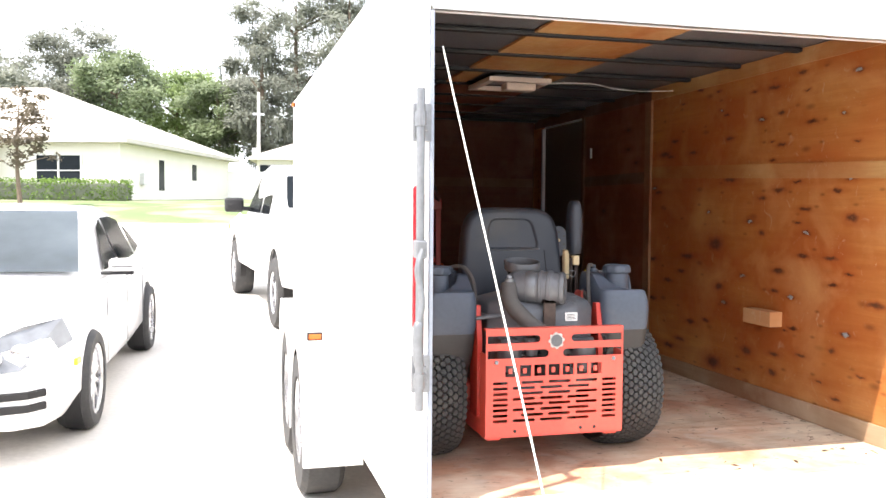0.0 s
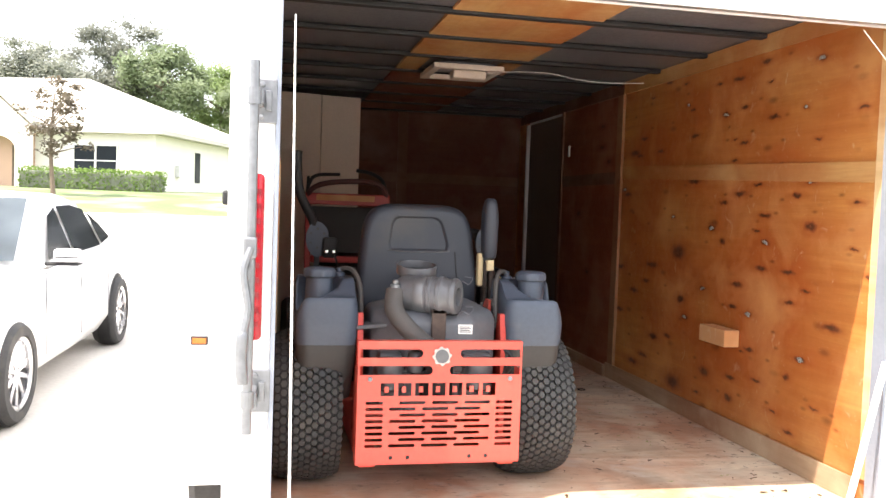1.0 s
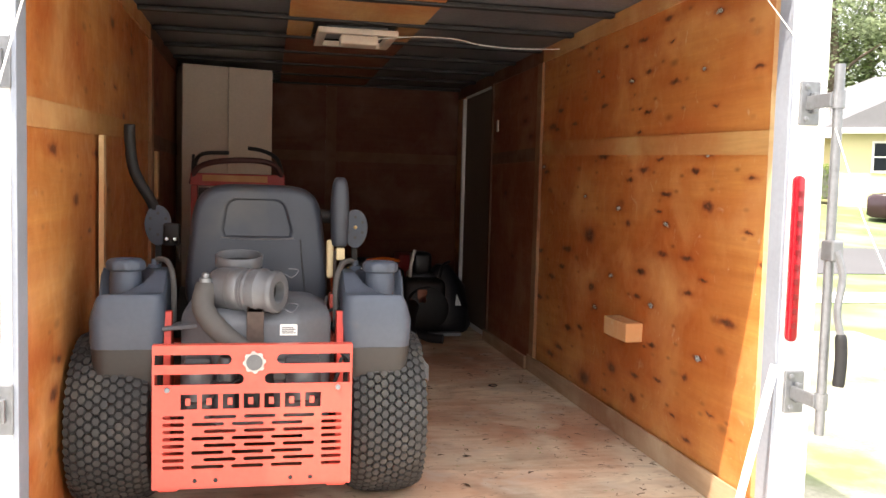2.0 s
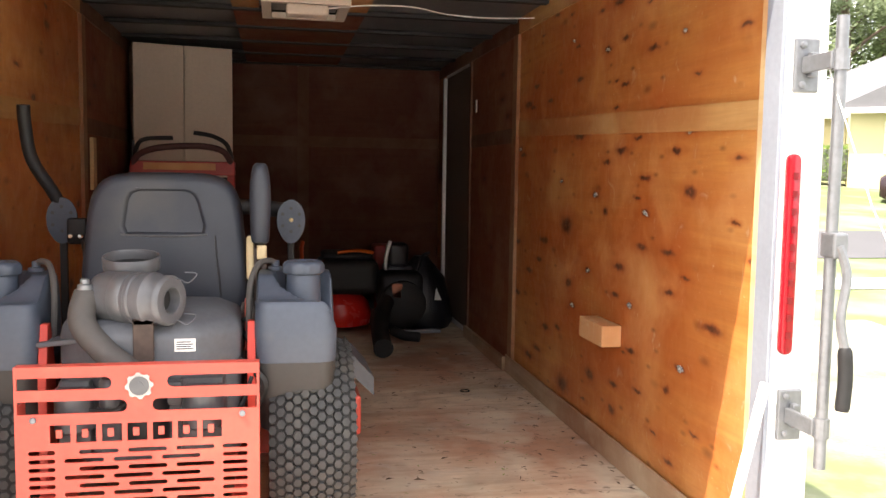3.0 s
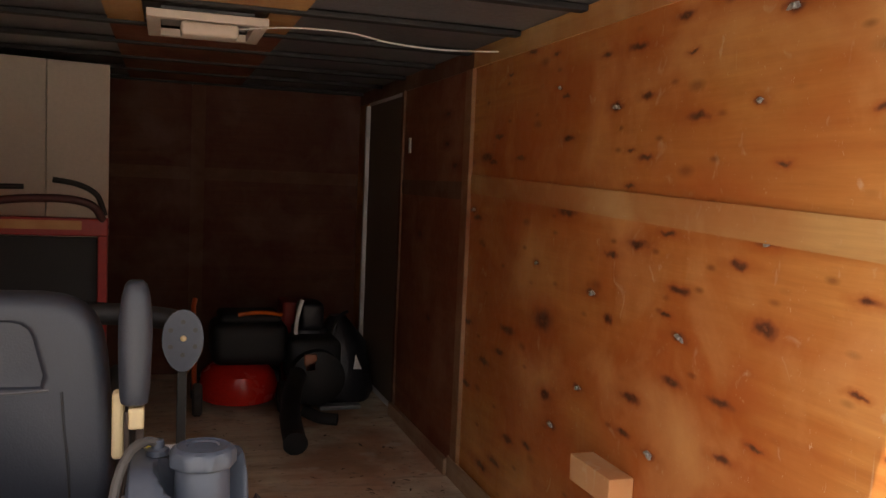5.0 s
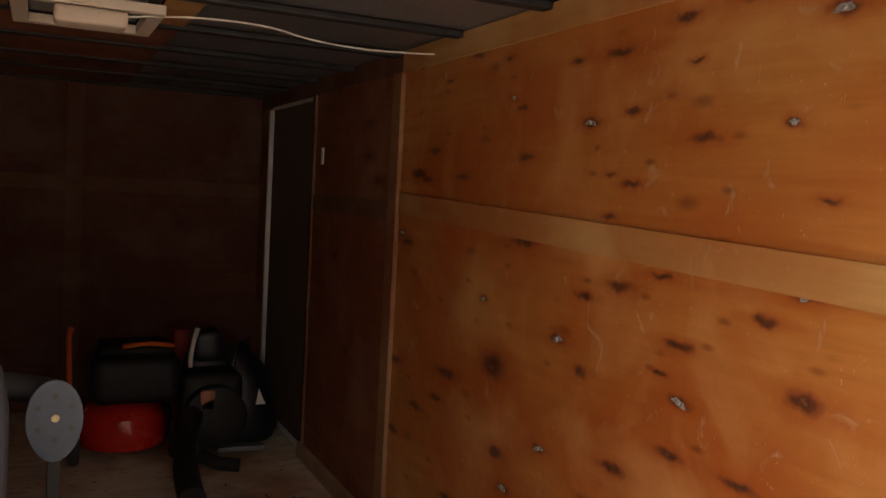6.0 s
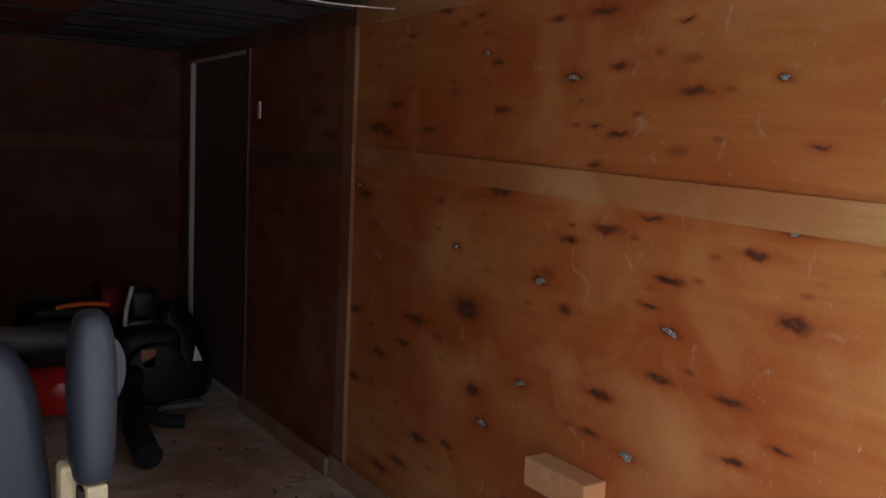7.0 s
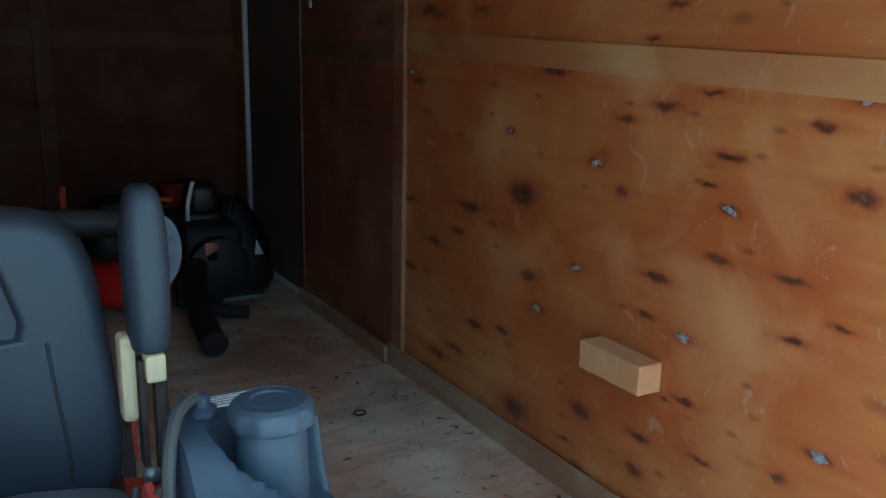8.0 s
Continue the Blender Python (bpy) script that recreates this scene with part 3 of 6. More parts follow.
def lock_bar(x, side, reach=0.035):
    """A cam lock bar in its brackets beside the opening, with a folding handle; side points outwards."""
    bar = thing("lock_bar", "galvanised cam lock bar with black-gripped handle on the trailer's rear frame", "lock bar", "lock bars", at=pose(x, YB, 0))
    bm = mesh()
    tube(bm, [(side * reach, -0.125, 0.83), (side * reach, -0.125, 1.90)], 0.014, 14)
    part("rod", bm, zinc, bar, smooth=True)
    for z in (0.93, 1.80):
        bm = mesh()
        box(bm, (-0.035, -0.012, z - 0.065), (0.03, 0.0, z + 0.065), 0.004)
        box(bm, (-0.004, -0.03, z - 0.03), (0.014, -0.008, z + 0.03), 0.003)
        box(bm, (side * (reach - 0.026), -0.125, z - 0.02), (side * (reach - 0.012), -0.012, z + 0.02), 0.003)
        tube(bm, [(side * reach, -0.125, z - 0.024), (side * reach, -0.125, z + 0.024)], 0.019, 14)
        bracket = part("bracket", bm, zinc, bar)
        for dz in (-0.048, 0.048):
            bm = mesh()
            lathe(bm, [(0.009, 0), (0.008, 0.005), (0.003, 0.007)], pose(-0.015, -0.012, z + dz, 90, 0, 0), 10)
            part("bolt", bm, zinc, bracket, smooth=True)
    bm = mesh()
    box(bm, (side * (reach - 0.017), -0.16, 1.34), (side * (reach + 0.021), -0.105, 1.40), 0.006)
    part("clamp", bm, zinc, bar)
    bm = mesh()
    line = bend([(side * (reach -0.001), -0.155, 1.37), (side * (reach +0.017), -0.165, 1.30), (side * (reach +0.003), -0.17, 1.20), (side * (reach +0.015), -0.175, 1.13)])
    tube(bm, line, 0.011, 8)
    part("handle", bm, zinc, bar, smooth=True)
    bm = mesh()
    tube(bm, bend([(side * (reach +0.015), -0.175, 1.135), (side * (reach +0.019), -0.177, 1.06), (side * (reach +0.013), -0.179, 0.985)]), [0.012, 0.016, 0.017, 0.017, 0.017, 0.017, 0.017, 0.017, 0.017, 0.017, 0.017, 0.017, 0.015], 10)
    part("grip", bm, black_plastic if side > 0 else zinc, bar, "black plastic grip" if side > 0 else "bare metal grip", smooth=True)
    return bar
lock_bar(XL - 0.033, -1)
lock_bar(XR + 0.022, 1, 0.008)

# ramp door let down on the ground
RAMP = 1.90
drop = math.degrees(math.asin((FZ - 0.03) / RAMP))
ramp = thing("ramp_door", "lowered white ramp door lying from the trailer sill to the ground", "ramp", at=pose(0, YB - 0.012, FZ - 0.005) @ pose(0, 0, 0, drop, 0, 0))
bm = mesh()
box(bm, (XL - 0.03, -RAMP, -0.05), (XR + 0.03, 0, 0), 0.006)
part("ramp_panel", bm, material("sun_bleached_ramp_board", (0.66, 0.63, 0.57), 0.75, 0.0, 0.1, 3.0, 0.2), ramp)
bm = mesh()
tube(bm, [(XL - 0.02, -0.004, -0.03), (XR + 0.02, -0.004, -0.03)], 0.012, 10)
part("hinge", bm, zinc, ramp, "long steel hinge", smooth=True)

def cord(name, pts, label, r=0.0028):
    bm = mesh()
    tube(bm, pts, r, 6)
    return tagged(part(name, bm, rope_white, None, label, smooth=True), category="cord")
cord("tie_cord", [(XL + 0.045, Y0 - 0.03, HEAD - 0.13), (XL + 0.02, 1.30, 0.13)], "taut white cord from the opening's top corner to the ramp")
cord("tie_cord", [(XR - 0.16, Y0 + 0.0, HEAD - 0.02), (XR - 0.03, YB - 0.012, 1.975), (XR + 0.03, YB - 0.03, 1.88), (XR + 0.005, 2.60, 1.47), (XR - 0.03, 1.62, 0.20)], "white cord slung round the rear frame down to the ramp", 0.0018)

# fender and wheels on the trailer's side
fender = thing("trailer_fender", "white boxy trailer fender with an amber marker lamp", "fender")
fx, fy0, fy1, fz0, fz1 = XL - OUT - 0.205, 3.95, 5.50, 0.30, 0.945
outline = [(fy0, fz0)]
for cy in (4.36, 5.10):   # wheel openings
    outline += [(cy - 0.355 * math.cos(radians(a)), 0.30 + 0.50 * math.sin(radians(a))) for a in range(0, 181, 15)]
outline += [(fy1, fz0), (fy1, fz1 - 0.1), (fy1 - 0.1, fz1), (fy0 + 0.03, fz1), (fy0, fz1 - 0.03)]
bm = mesh()
prism(bm, outline, 0.008, pose(fx, 0, 0) @ FACING["+x"])
part("skirt", bm, white_alu, fender)
slab("rear_panel", (fx + 0.009, fy0, fz0), (XL - SIDE - 0.002, fy0 + 0.008, fz1 - 0.001), white_alu, fender)
slab("top_panel", (fx + 0.009, fy0 + 0.009, fz1 - 0.012), (XL - SIDE - 0.002, fy1 - 0.1, fz1 - 0.001), white_alu, fender)
lamp = part("marker_lamp", (lambda q: (box(q, (fx + 0.015, fy0 - 0.016, 0.897), (fx + 0.085, fy0 - 0.001, 0.933), 0.004), q)[1])(mesh()), black_plastic, fender, "black-framed amber marker lamp")
slab("lens", (fx + 0.022, fy0 - 0.022, 0.903), (fx + 0.078, fy0 - 0.0165, 0.927), amber_lens, lamp, "amber lens", 0.003)
marker = thing("roof_marker_lamp", "small amber clearance lamp on the trailer's front top corner", "lamp", at=pose(XL - SIDE - 0.001, 7.58, CZ + 0.06))
bm = mesh()
box(bm, (-0.006, -0.05, -0.02), (0.0, 0.05, 0.02), 0.003)
part("lamp_base", bm, black_plastic, marker)
bm = mesh()
box(bm, (-0.028, -0.042, -0.015), (-0.0065, 0.042, 0.015), 0.008, 3)
part("lens", bm, amber_lens, marker, "amber lens", smooth=True)
def road_wheel(name, x, y, r, w, out, parent, spokes=10, z=None, rim_r=0.62):
    """A road wheel with its axle along x; out points to the visible side."""
    z = r if z is None else z
    hub = pose(x, y, z, 0, 90 * out, 0)
    bm = mesh()
    lathe(bm, [(r * rim_r, -w / 2), (r * 0.93, -w / 2), (r, -w * 0.36), (r, w * 0.36), (r * 0.93, w / 2), (r * rim_r, w / 2), (r * rim_r * 0.97, w * 0.3), (r * rim_r * 0.97, -w * 0.3)], hub, 40, True)
    tyre = part("tyre", bm, rubber, parent, smooth=True)
    bm = mesh()
    lathe(bm, [(r * rim_r * 0.97, w * 0.46), (r * rim_r * 0.86, w * 0.40), (r * rim_r * 0.84, -w * 0.3), (r * rim_r * 0.97, -w * 0.3)], hub, 40, True)
    lathe(bm, [(r * 0.15, w * 0.1), (r * 0.15, w * 0.36), (r * 0.10, w * 0.40)], hub, 20)
    for k in range(spokes):
        box(bm, (r * 0.12, -r * 0.05, w * 0.22), (r * rim_r * 0.9, r * 0.05, w * 0.38), 0.006, 1, hub @ pose(0, 0, 0, 0, 0, 360 * k / spokes))
    part("rim", bm, alloy, parent, smooth=True)
axles = thing("tandem_axle", "pair of black trailer tyres half hidden under the white fender", "axle")
for y in (4.36, 5.10):
    road_wheel("wheel", XL - OUT - 0.095, y, 0.36, 0.205, -1, axles, z=0.36 + ground_z(0, y))

# ---- ground ----
def sheet(name, x0, x1, y0, y1, lift, mat, label, step=1.0, wob=0.0):
    """A piece of ground that follows the lie of the land, in strips along x."""
    bm = mesh()
    lines, y = [], y0
    while y < y1 - 1e-6:
        lines.append(y)
        y += step if -30 < y < 70 else 20.0
    lines.append(y1)
    rows = []
    for j, y in enumerate(lines):
        a, b = x0 + wob * noise.noise((y * 0.6, 1.0, 3.0)), x1 + wob * noise.noise((y * 0.6, 4.0, 7.0))
        rows.append([bm.verts.new((a + (b - a) * k / 4, y, ground_z(0, y) + lift)) for k in range(5)])
    for a, b in zip(rows, rows[1:]):
        for k in range(4):
            bm.faces.new((a[k], a[k + 1], b[k + 1], b[k]))
    return tagged(part(name, bm, mat, None, label, smooth=True), kind="structure")
sheet("ground", -400, 400, -150, 600, -0.012, lawn, "lawn and verge, dry green grass")
sheet("driveway", -9, 3.5, -25, 26, 0.0, concrete, "pale sunlit concrete driveway", 1.0)
sheet("road", 3.6, 120, 14.0, 18.2, 0.0, asphalt, "grey asphalt street", 1.0)
sheet("pavement", 3.6, 120, 10.6, 11.6, 0.0, concrete, "narrow pale concrete pavement", 1.0)
sheet("gravel", 3.5, 7.5, -6, 8.6, -0.004, material("bleached_gravel_ground", (0.27, 0.26, 0.20), 0.95, 0.0, 0.3, 2.5, 0.5, fine=40.0, dirt=(0.13, 0.16, 0.07), dirt_amount=0.4, dirt_scale=1.2), "bleached bare ground with thin grass", 0.5, 0.5)

# slanting pale strip between the rear post and the sill, a flat white bar
bm = mesh()
box(bm, (-0.014, -0.004, 0.0), (0.014, 0.004, 0.56), 0.002, 1, pose(XR - 0.18, YB - 0.016, FZ + 0.02) @ pose(0, 0, 0, 0, 13, 0))
tagged(part("ramp_strap", bm, white_trim, None, "flat white strip slanting from the rear post to the sill"), category="strap")

# ---- the ride-on mower ----
MX, MZ = 1.307, FZ
mower = thing("zero_turn_mower", "orange-red zero-turn mower with grey seat, tanks and slotted rear guard", "mower", at=pose(MX, 3.17, MZ))

def drive_wheel(x):
    r, w, y = 0.285, 0.245, 0.40
    hub = pose(x, y, r, 0, 90, 0)
    bm = mesh()
    lathe(bm, [(0.15, -w * 0.42), (0.20, -w / 2), (0.255, -w * 0.49), (0.275, -w * 0.40), (0.279, -w * 0.2), (0.279, w * 0.2), (0.275, w * 0.40), (0.255, w * 0.49), (0.20, w / 2), (0.15, w * 0.42)], hub, 48, True)
    tyre = part("tyre", bm, carcass, mower, "dusty black turf tyre with block tread", smooth=True)
    bm = mesh()
    rows, count = 11, 54
    for j in range(rows):
        u = (j - (rows - 1) / 2) / ((rows - 1) / 2)
        wx = u * w * 0.45
        rr = 0.281 - 0.018 * abs(u) ** 3.5
        for k in range(count):
            a = 2 * math.pi * (k + 0.5 * (j % 2)) / count
            m = hub @ pose(0, 0, 0, 0, 0, math.degrees(a)) @ pose(rr, 0, wx, 0, -24 * u ** 3, 0)
            hexa = [(0.0134 * math.cos(radians(q)), 0.0150 * math.sin(radians(q))) for q in range(0, 360, 60)]
            lo = [bm.verts.new(m @ Vector((-0.006, b * 0.99, c * 0.99))) for c, b in hexa]
            hi = [bm.verts.new(m @ Vector((0.006, b * 0.88, c * 0.88))) for c, b in hexa]
            bm.faces.new(hi)
            for i in range(6):
                bm.faces.new((lo[i], lo[(i + 1) % 6], hi[(i + 1) % 6], hi[i]))
    tagged(part("tread", bm, rubber, tyre), kind="stuff")
    bm = mesh()
    lathe(bm, [(0.155, -0.10), (0.155, 0.10), (0.13, 0.08), (0.06, 0.03), (0.05, 0.06), (0.02, 0.065)], hub, 28)
    part("rim", bm, dark_red, mower, smooth=True)
drive_wheel(-0.447)
drive_wheel(0.437)

# slotted rear guard
def guard():
    bm = mesh()
    w, t = 0.585, 0.006
    rows = [(0.075, 0.130, [])]
    z = 0.130
    for i in range(8):
        shift = (0.010, 0.045)[i % 2]
        slots = []
        for k in range(5):
            c = -0.232 + k * 0.116 + (shift - 0.0275 if 0 < k < 4 else 0)
            half = 0.047 if 0 < k < 4 else 0.031
            slots.append((c - half, c + half))
        rows.append((z, z + 0.0115, slots))
        rows.append((z + 0.0115, z + 0.0215, []))
        z += 0.0215
    letters = [(-0.212 + k * 0.0605, -0.212 + k * 0.0605 + 0.048) for k in range(7)]
    stems = [q for a, b in letters for q in ((a, a + 0.014), (a + 0.028, b))]
    rows += [(z, z + 0.008, []), (z + 0.008, z + 0.021, letters), (z + 0.021, z + 0.041, stems), (z + 0.041, z + 0.054, letters), (z + 0.054, z + 0.082, [])]
    z += 0.082
    rows += [(z, z + 0.032, [(-0.286, -0.030), (0.030, 0.286)]), (z + 0.032, z + 0.060, []), (z + 0.060, z + 0.090, [(-0.286, -0.066), (0.066, 0.286)]), (z + 0.090, z + 0.118, [])]
    top = z + 0.118
    for z0, z1, slots in rows:
        x = -w / 2
        for a, b in slots + [(w / 2, None)]:
            if a > x:
                box(bm, (x, 0, z0), (a, t, z1))
            x = b
    for z0, z1, slots in rows:   # rounded slot ends
        if z1 - z0 < 0.0105 or not slots or slots in (letters, stems):
            continue
        r = (z1 - z0) * 0.48
        for a, b in slots:
            for cx, sx in ((a, 1), (b, -1)):
                for cz, sz in ((z0, 1), (z1, -1)):
                    if abs(cx) > w / 2 - 0.012:
                        continue
                    arc = [(cx + sx * r * (1 - math.sin(radians(q))), cz + sz * r * (1 - math.cos(radians(q)))) for q in (0, 30, 60, 90)]
                    prism(bm, [(cx, cz)] + arc, t, pose(0, t, 0) @ FACING["-y"])
    for x in (-w / 2, w / 2 - t):
        box(bm, (x, t, 0.075), (x + t, 0.075, top - 0.10))
    box(bm, (-w / 2, t, 0.068), (w / 2, 0.05, 0.074))
    box(bm, (-w / 2, t, top - 0.006), (w / 2, 0.035, top))
    bmesh.ops.translate(bm, vec=(0, 0, 0.085), verts=bm.verts)
    part("rear_guard", bm, red_paint, mower, "orange-red steel guard with rows of slots")
    return top + 0.085
top = guard()
bm = mesh()
gear = []
for k in range(32):
    r = 0.034 if k % 4 in (0, 1) else 0.029
    gear.append((r * math.cos(2 * math.pi * k / 32), r * math.sin(2 * math.pi * k / 32)))
prism(bm, gear, 0.004, pose(0, -0.001, top - 0.052) @ FACING["-y"])
emblem = part("emblem", bm, material("worn_emblem_metal", (0.42, 0.40, 0.38), 0.45, 0.3, 0.2, 30.0, 0.05), mower, "round pale grey toothed emblem plate")
bm = mesh()
lathe(bm, [(0.024, 0), (0.024, 0.002)], pose(0, -0.005, top - 0.052, 90), 20)
lathe(bm, [(0.011, 0.002), (0.011, 0.003)], pose(0, -0.005, top - 0.052, 90), 16)
part("emblem_centre", bm, filter_grey, emblem)
for x in (-0.25, 0.25):
    bm = mesh()
    lathe(bm, [(0.009, 0), (0.008, 0.006), (0.003, 0.008)], pose(x, 0, 0.455, 90), 8)
    part("bolt", bm, zinc, mower, smooth=True)
for x in (-0.17, -0.11, 0.11, 0.17):
    bm = mesh()
    lathe(bm, [(0.007, 0), (0.006, 0.003), (0.003, 0.004)], pose(x, 0, 0.179, 90), 8)
    part("bolt", bm, black_plastic, mower, smooth=True)

# fuel tanks
fuel_tint = material("fuel_stained_polythene", (0.030, 0.028, 0.0275), 0.55, 0.0, 0.12, 5.0, 0.06, dirt=(0.050, 0.040, 0.034), dirt_amount=0.3, dirt_scale=3.0)

def tank(s):
    """A moulded tank over a rear wheel; s is its side."""
    x = 0.383 * s
    lay = [(0.330, 0.17, 0.19, 0.03), (0.340, 0.195, 0.215, 0.03), (0.48, 0.215, 0.27, 0.005), (0.545, 0.2215, 0.283, 0.002)]
    cx, cy = x + 0.03 * s, 0.315
    def outline(w, d, c, k=1.0):
        pts = rounded(w, d, 0.045, 6)
        pts = [p for a, b in zip(pts, pts[1:] + pts[:1]) for p in ([a] if math.hypot(b[0] - a[0], b[1] - a[1]) < 0.03 else
               [(a[0] + (b[0] - a[0]) * q / 9, a[1] + (b[1] - a[1]) * q / 9) for q in range(9)])]
        return [(x + 0.006 * s + a * k, 0.30 + c + b * k) for a, b in pts]
    def crest(px, py):
        """The top of the moulding: a shoulder that rises forward, with a basin round the neck open to the outer rear corner."""
        base = 0.716 + 0.062 * smoothstep(0.20, 0.31, py)
        u, v = (px - cx) * s, py - cy
        along = max(0.0, 0.80 * u - 0.60 * v)
        away = math.hypot(u - 0.80 * along, v + 0.60 * along)
        return 0.655 + (base - 0.655) * smoothstep(0.048, 0.088, away)
    bm = mesh()
    rings = [[(px, py, z) for px, py in outline(w, d, c)] for z, w, d, c in ((0.5455, 0.2215, 0.283, 0.002), (0.57, 0.225, 0.29, 0.0), (0.62, 0.228, 0.30, 0.0))]
    for k in (1.0, 0.996, 0.985, 0.965, 0.94, 0.90, 0.86, 0.80, 0.72, 0.64, 0.56, 0.48, 0.40, 0.32, 0.24, 0.16, 0.08, 0.02):
        edge = math.sqrt(1 - (max(0.0, k - 0.90) / 0.10) ** 2)
        rings.append([(px, py, 0.625 + (crest(px, py) - 0.625) * edge) for px, py in outline(0.228, 0.30, 0.0, k)])
    loft(bm, rings)
    body = part("tank", bm, tank_plastic, mower, "dusty grey plastic fuel tank", smooth=True)
    bm = mesh()
    loft(bm, [[(px, py, z) for px, py in outline(w, d, c)] for z, w, d, c in lay])
    part("tank_foot", bm, fuel_tint, body, "brownish lower tank where fuel shows", smooth=True)
    bm = mesh()
    lathe(bm, [(0.054, 0.64), (0.051, 0.70), (0.049, 0.785), (0.045, 0.79)], pose(cx, cy, 0), 28)
    part("filler_neck", bm, tank_plastic, body, smooth=True)
    bm = mesh()
    prof = [(0.053, 0.778), (0.0575, 0.781), (0.0595, 0.784), (0.0595, 0.802), (0.056, 0.810), (0.048, 0.815), (0.044, 0.813), (0.030, 0.816), (0.027, 0.813), (0.010, 0.814)]
    lathe(bm, prof, pose(cx, cy, 0), 72)
    for v in bm.verts:   # ribbed rim
        dx, dy = v.co.x - cx, v.co.y - cy
        if math.hypot(dx, dy) > 0.0575:
            k = 1 + 0.03 * max(-1, min(1, 3 * math.cos(9 * math.atan2(dy, dx))))
            v.co.x, v.co.y = cx + dx * k, cy + dy * k
    part("filler_cap", bm, tank_plastic, body, "ribbed grey screw cap", smooth=True)
    bm = mesh()
    tube(bm, bend([(x - 0.05 * s, 0.385, 0.80), (x - 0.07 * s, 0.37, 0.81), (x - 0.10 * s, 0.33, 0.80), (x - 0.122 * s, 0.28, 0.74), (x - 0.125 * s, 0.25, 0.60)]), 0.009, 8)
    part("vent_hose", bm, hose_grey, body, "thin grey hose", smooth=True)
    bm = mesh()
    lathe(bm, [(0.022, 0.78), (0.022, 0.79), (0.012, 0.793), (0.012, 0.808), (0.008, 0.81)], pose(x - 0.05 * s, 0.385, 0), 10)
    part("hose_fitting", bm, tank_plastic, body, smooth=True)
tank(-1)
tank(1)
bm = mesh()
box(bm, (0.335, 0.398, 0.7795), (0.455, 0.438, 0.7810))
sticker = part("sticker", bm, paper, mower, "white and yellow printed sticker")
bm = mesh()
box(bm, (0.312, 0.398, 0.7795), (0.334, 0.438, 0.7812))
part("sticker_tab", bm, material("yellow_print", (0.70, 0.52, 0.05), 0.5, 0.0, 0.05, 9.0), sticker, "yellow warning tab")
bm = mesh()
for k in range(4):
    box(bm, (0.342, 0.403 + k * 0.009, 0.7811), (0.448 - 0.012 * (k % 2), 0.4055 + k * 0.009, 0.7815))
part("print", bm, ink, sticker)

# red uprights of the frame, their shade put into the paint, rails and deck
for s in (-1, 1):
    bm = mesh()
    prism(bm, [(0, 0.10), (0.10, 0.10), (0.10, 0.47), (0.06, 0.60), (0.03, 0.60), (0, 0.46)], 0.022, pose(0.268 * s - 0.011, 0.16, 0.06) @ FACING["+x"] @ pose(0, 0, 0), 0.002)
    part("frame_upright", bm, shaded_red, mower)
    bm = mesh()
    box(bm, (0.25 * s - 0.03, 0.02, 0.14), (0.25 * s + 0.03, 1.55, 0.21), 0.006)
    part("frame_rail", bm, red_paint, mower)
bm = mesh()
prism(bm, [(-0.60, 0), (0.54, 0), (0.60, 0.2), (0.58, 0.45), (0.3, 0.62), (-0.3, 0.62), (-0.58, 0.45)], 0.13, pose(0.0, 0.75, 0.10), 0.01)
part("mower_deck", bm, red_paint, mower, "red steel cutting deck")
bm = mesh()
plate = [(0.571, 0.41), (0.587, 0.456), (0.667, 0.368), (0.667, 0.305), (0.605, 0.365)]
loft(bm, [[(x, 0.700, z) for x, z in plate], [(x, 0.706, z) for x, z in plate]])
loft(bm, [[(0.580, y, 0.44), (0.587, y, 0.456), (0.667, y, 0.368), (0.662, y, 0.350)] for y in (0.7065, 0.86, 1.02)])
part("discharge_chute", bm, engine_grey, mower, "grey rubber discharge flap")
bm = mesh()
box(bm, (0.54, 0.72, 0.16), (0.625, 1.0, 0.30), 0.01)
part("chute_mount", bm, red_paint, mower)
bm = mesh()
box(bm, (-0.24, 1.0, 0.24), (0.24, 1.65, 0.27), 0.01)
part("foot_pan", bm, black_plastic, mower)
for s in (-1, 1):
    bm = mesh()
    lathe(bm, [(0.05, -0.05), (0.12, -0.06), (0.14, -0.03), (0.14, 0.03), (0.12, 0.06), (0.05, 0.05)], pose(0.36 * s, 1.66, 0.14, 0, 90, 0), 28, True)
    caster = part("caster_tyre", bm, rubber, mower, smooth=True)
    bm = mesh()
    box(bm, (0.36 * s - 0.08, 1.60, 0.28), (0.36 * s + 0.08, 1.72, 0.31), 0.006)
    for q in (-1, 1):
        box(bm, (0.36 * s + q * 0.075 - 0.006, 1.63, 0.12), (0.36 * s + q * 0.075 + 0.006, 1.69, 0.29))
    box(bm, (0.25 * s - 0.03, 1.50, 0.30), (0.36 * s + 0.03, 1.70, 0.35), 0.006)
    part("caster_fork", bm, red_paint, mower)

# engine
bm = mesh()
loft(bm, [[(x * k + dx, y0 + (y1 - y0) * v, z) for x, v in ((-0.23, 0.25), (-0.12, 0), (0.13, 0), (0.24, 0.25), (0.24, 0.9), (0.12, 1), (-0.12, 1), (-0.23, 0.9))]
          for k, dx, y0, y1, z in ((1.0, 0, 0.10, 0.50, 0.30), (1.0, 0, 0.09, 0.48, 0.64), (0.95, 0, 0.12, 0.46, 0.672), (0.62, 0.02, 0.20, 0.42, 0.70))])
bmesh.ops.bevel(bm, geom=[e for e in bm.edges], offset=0.012, segments=2, affect="EDGES", profile=0.5)
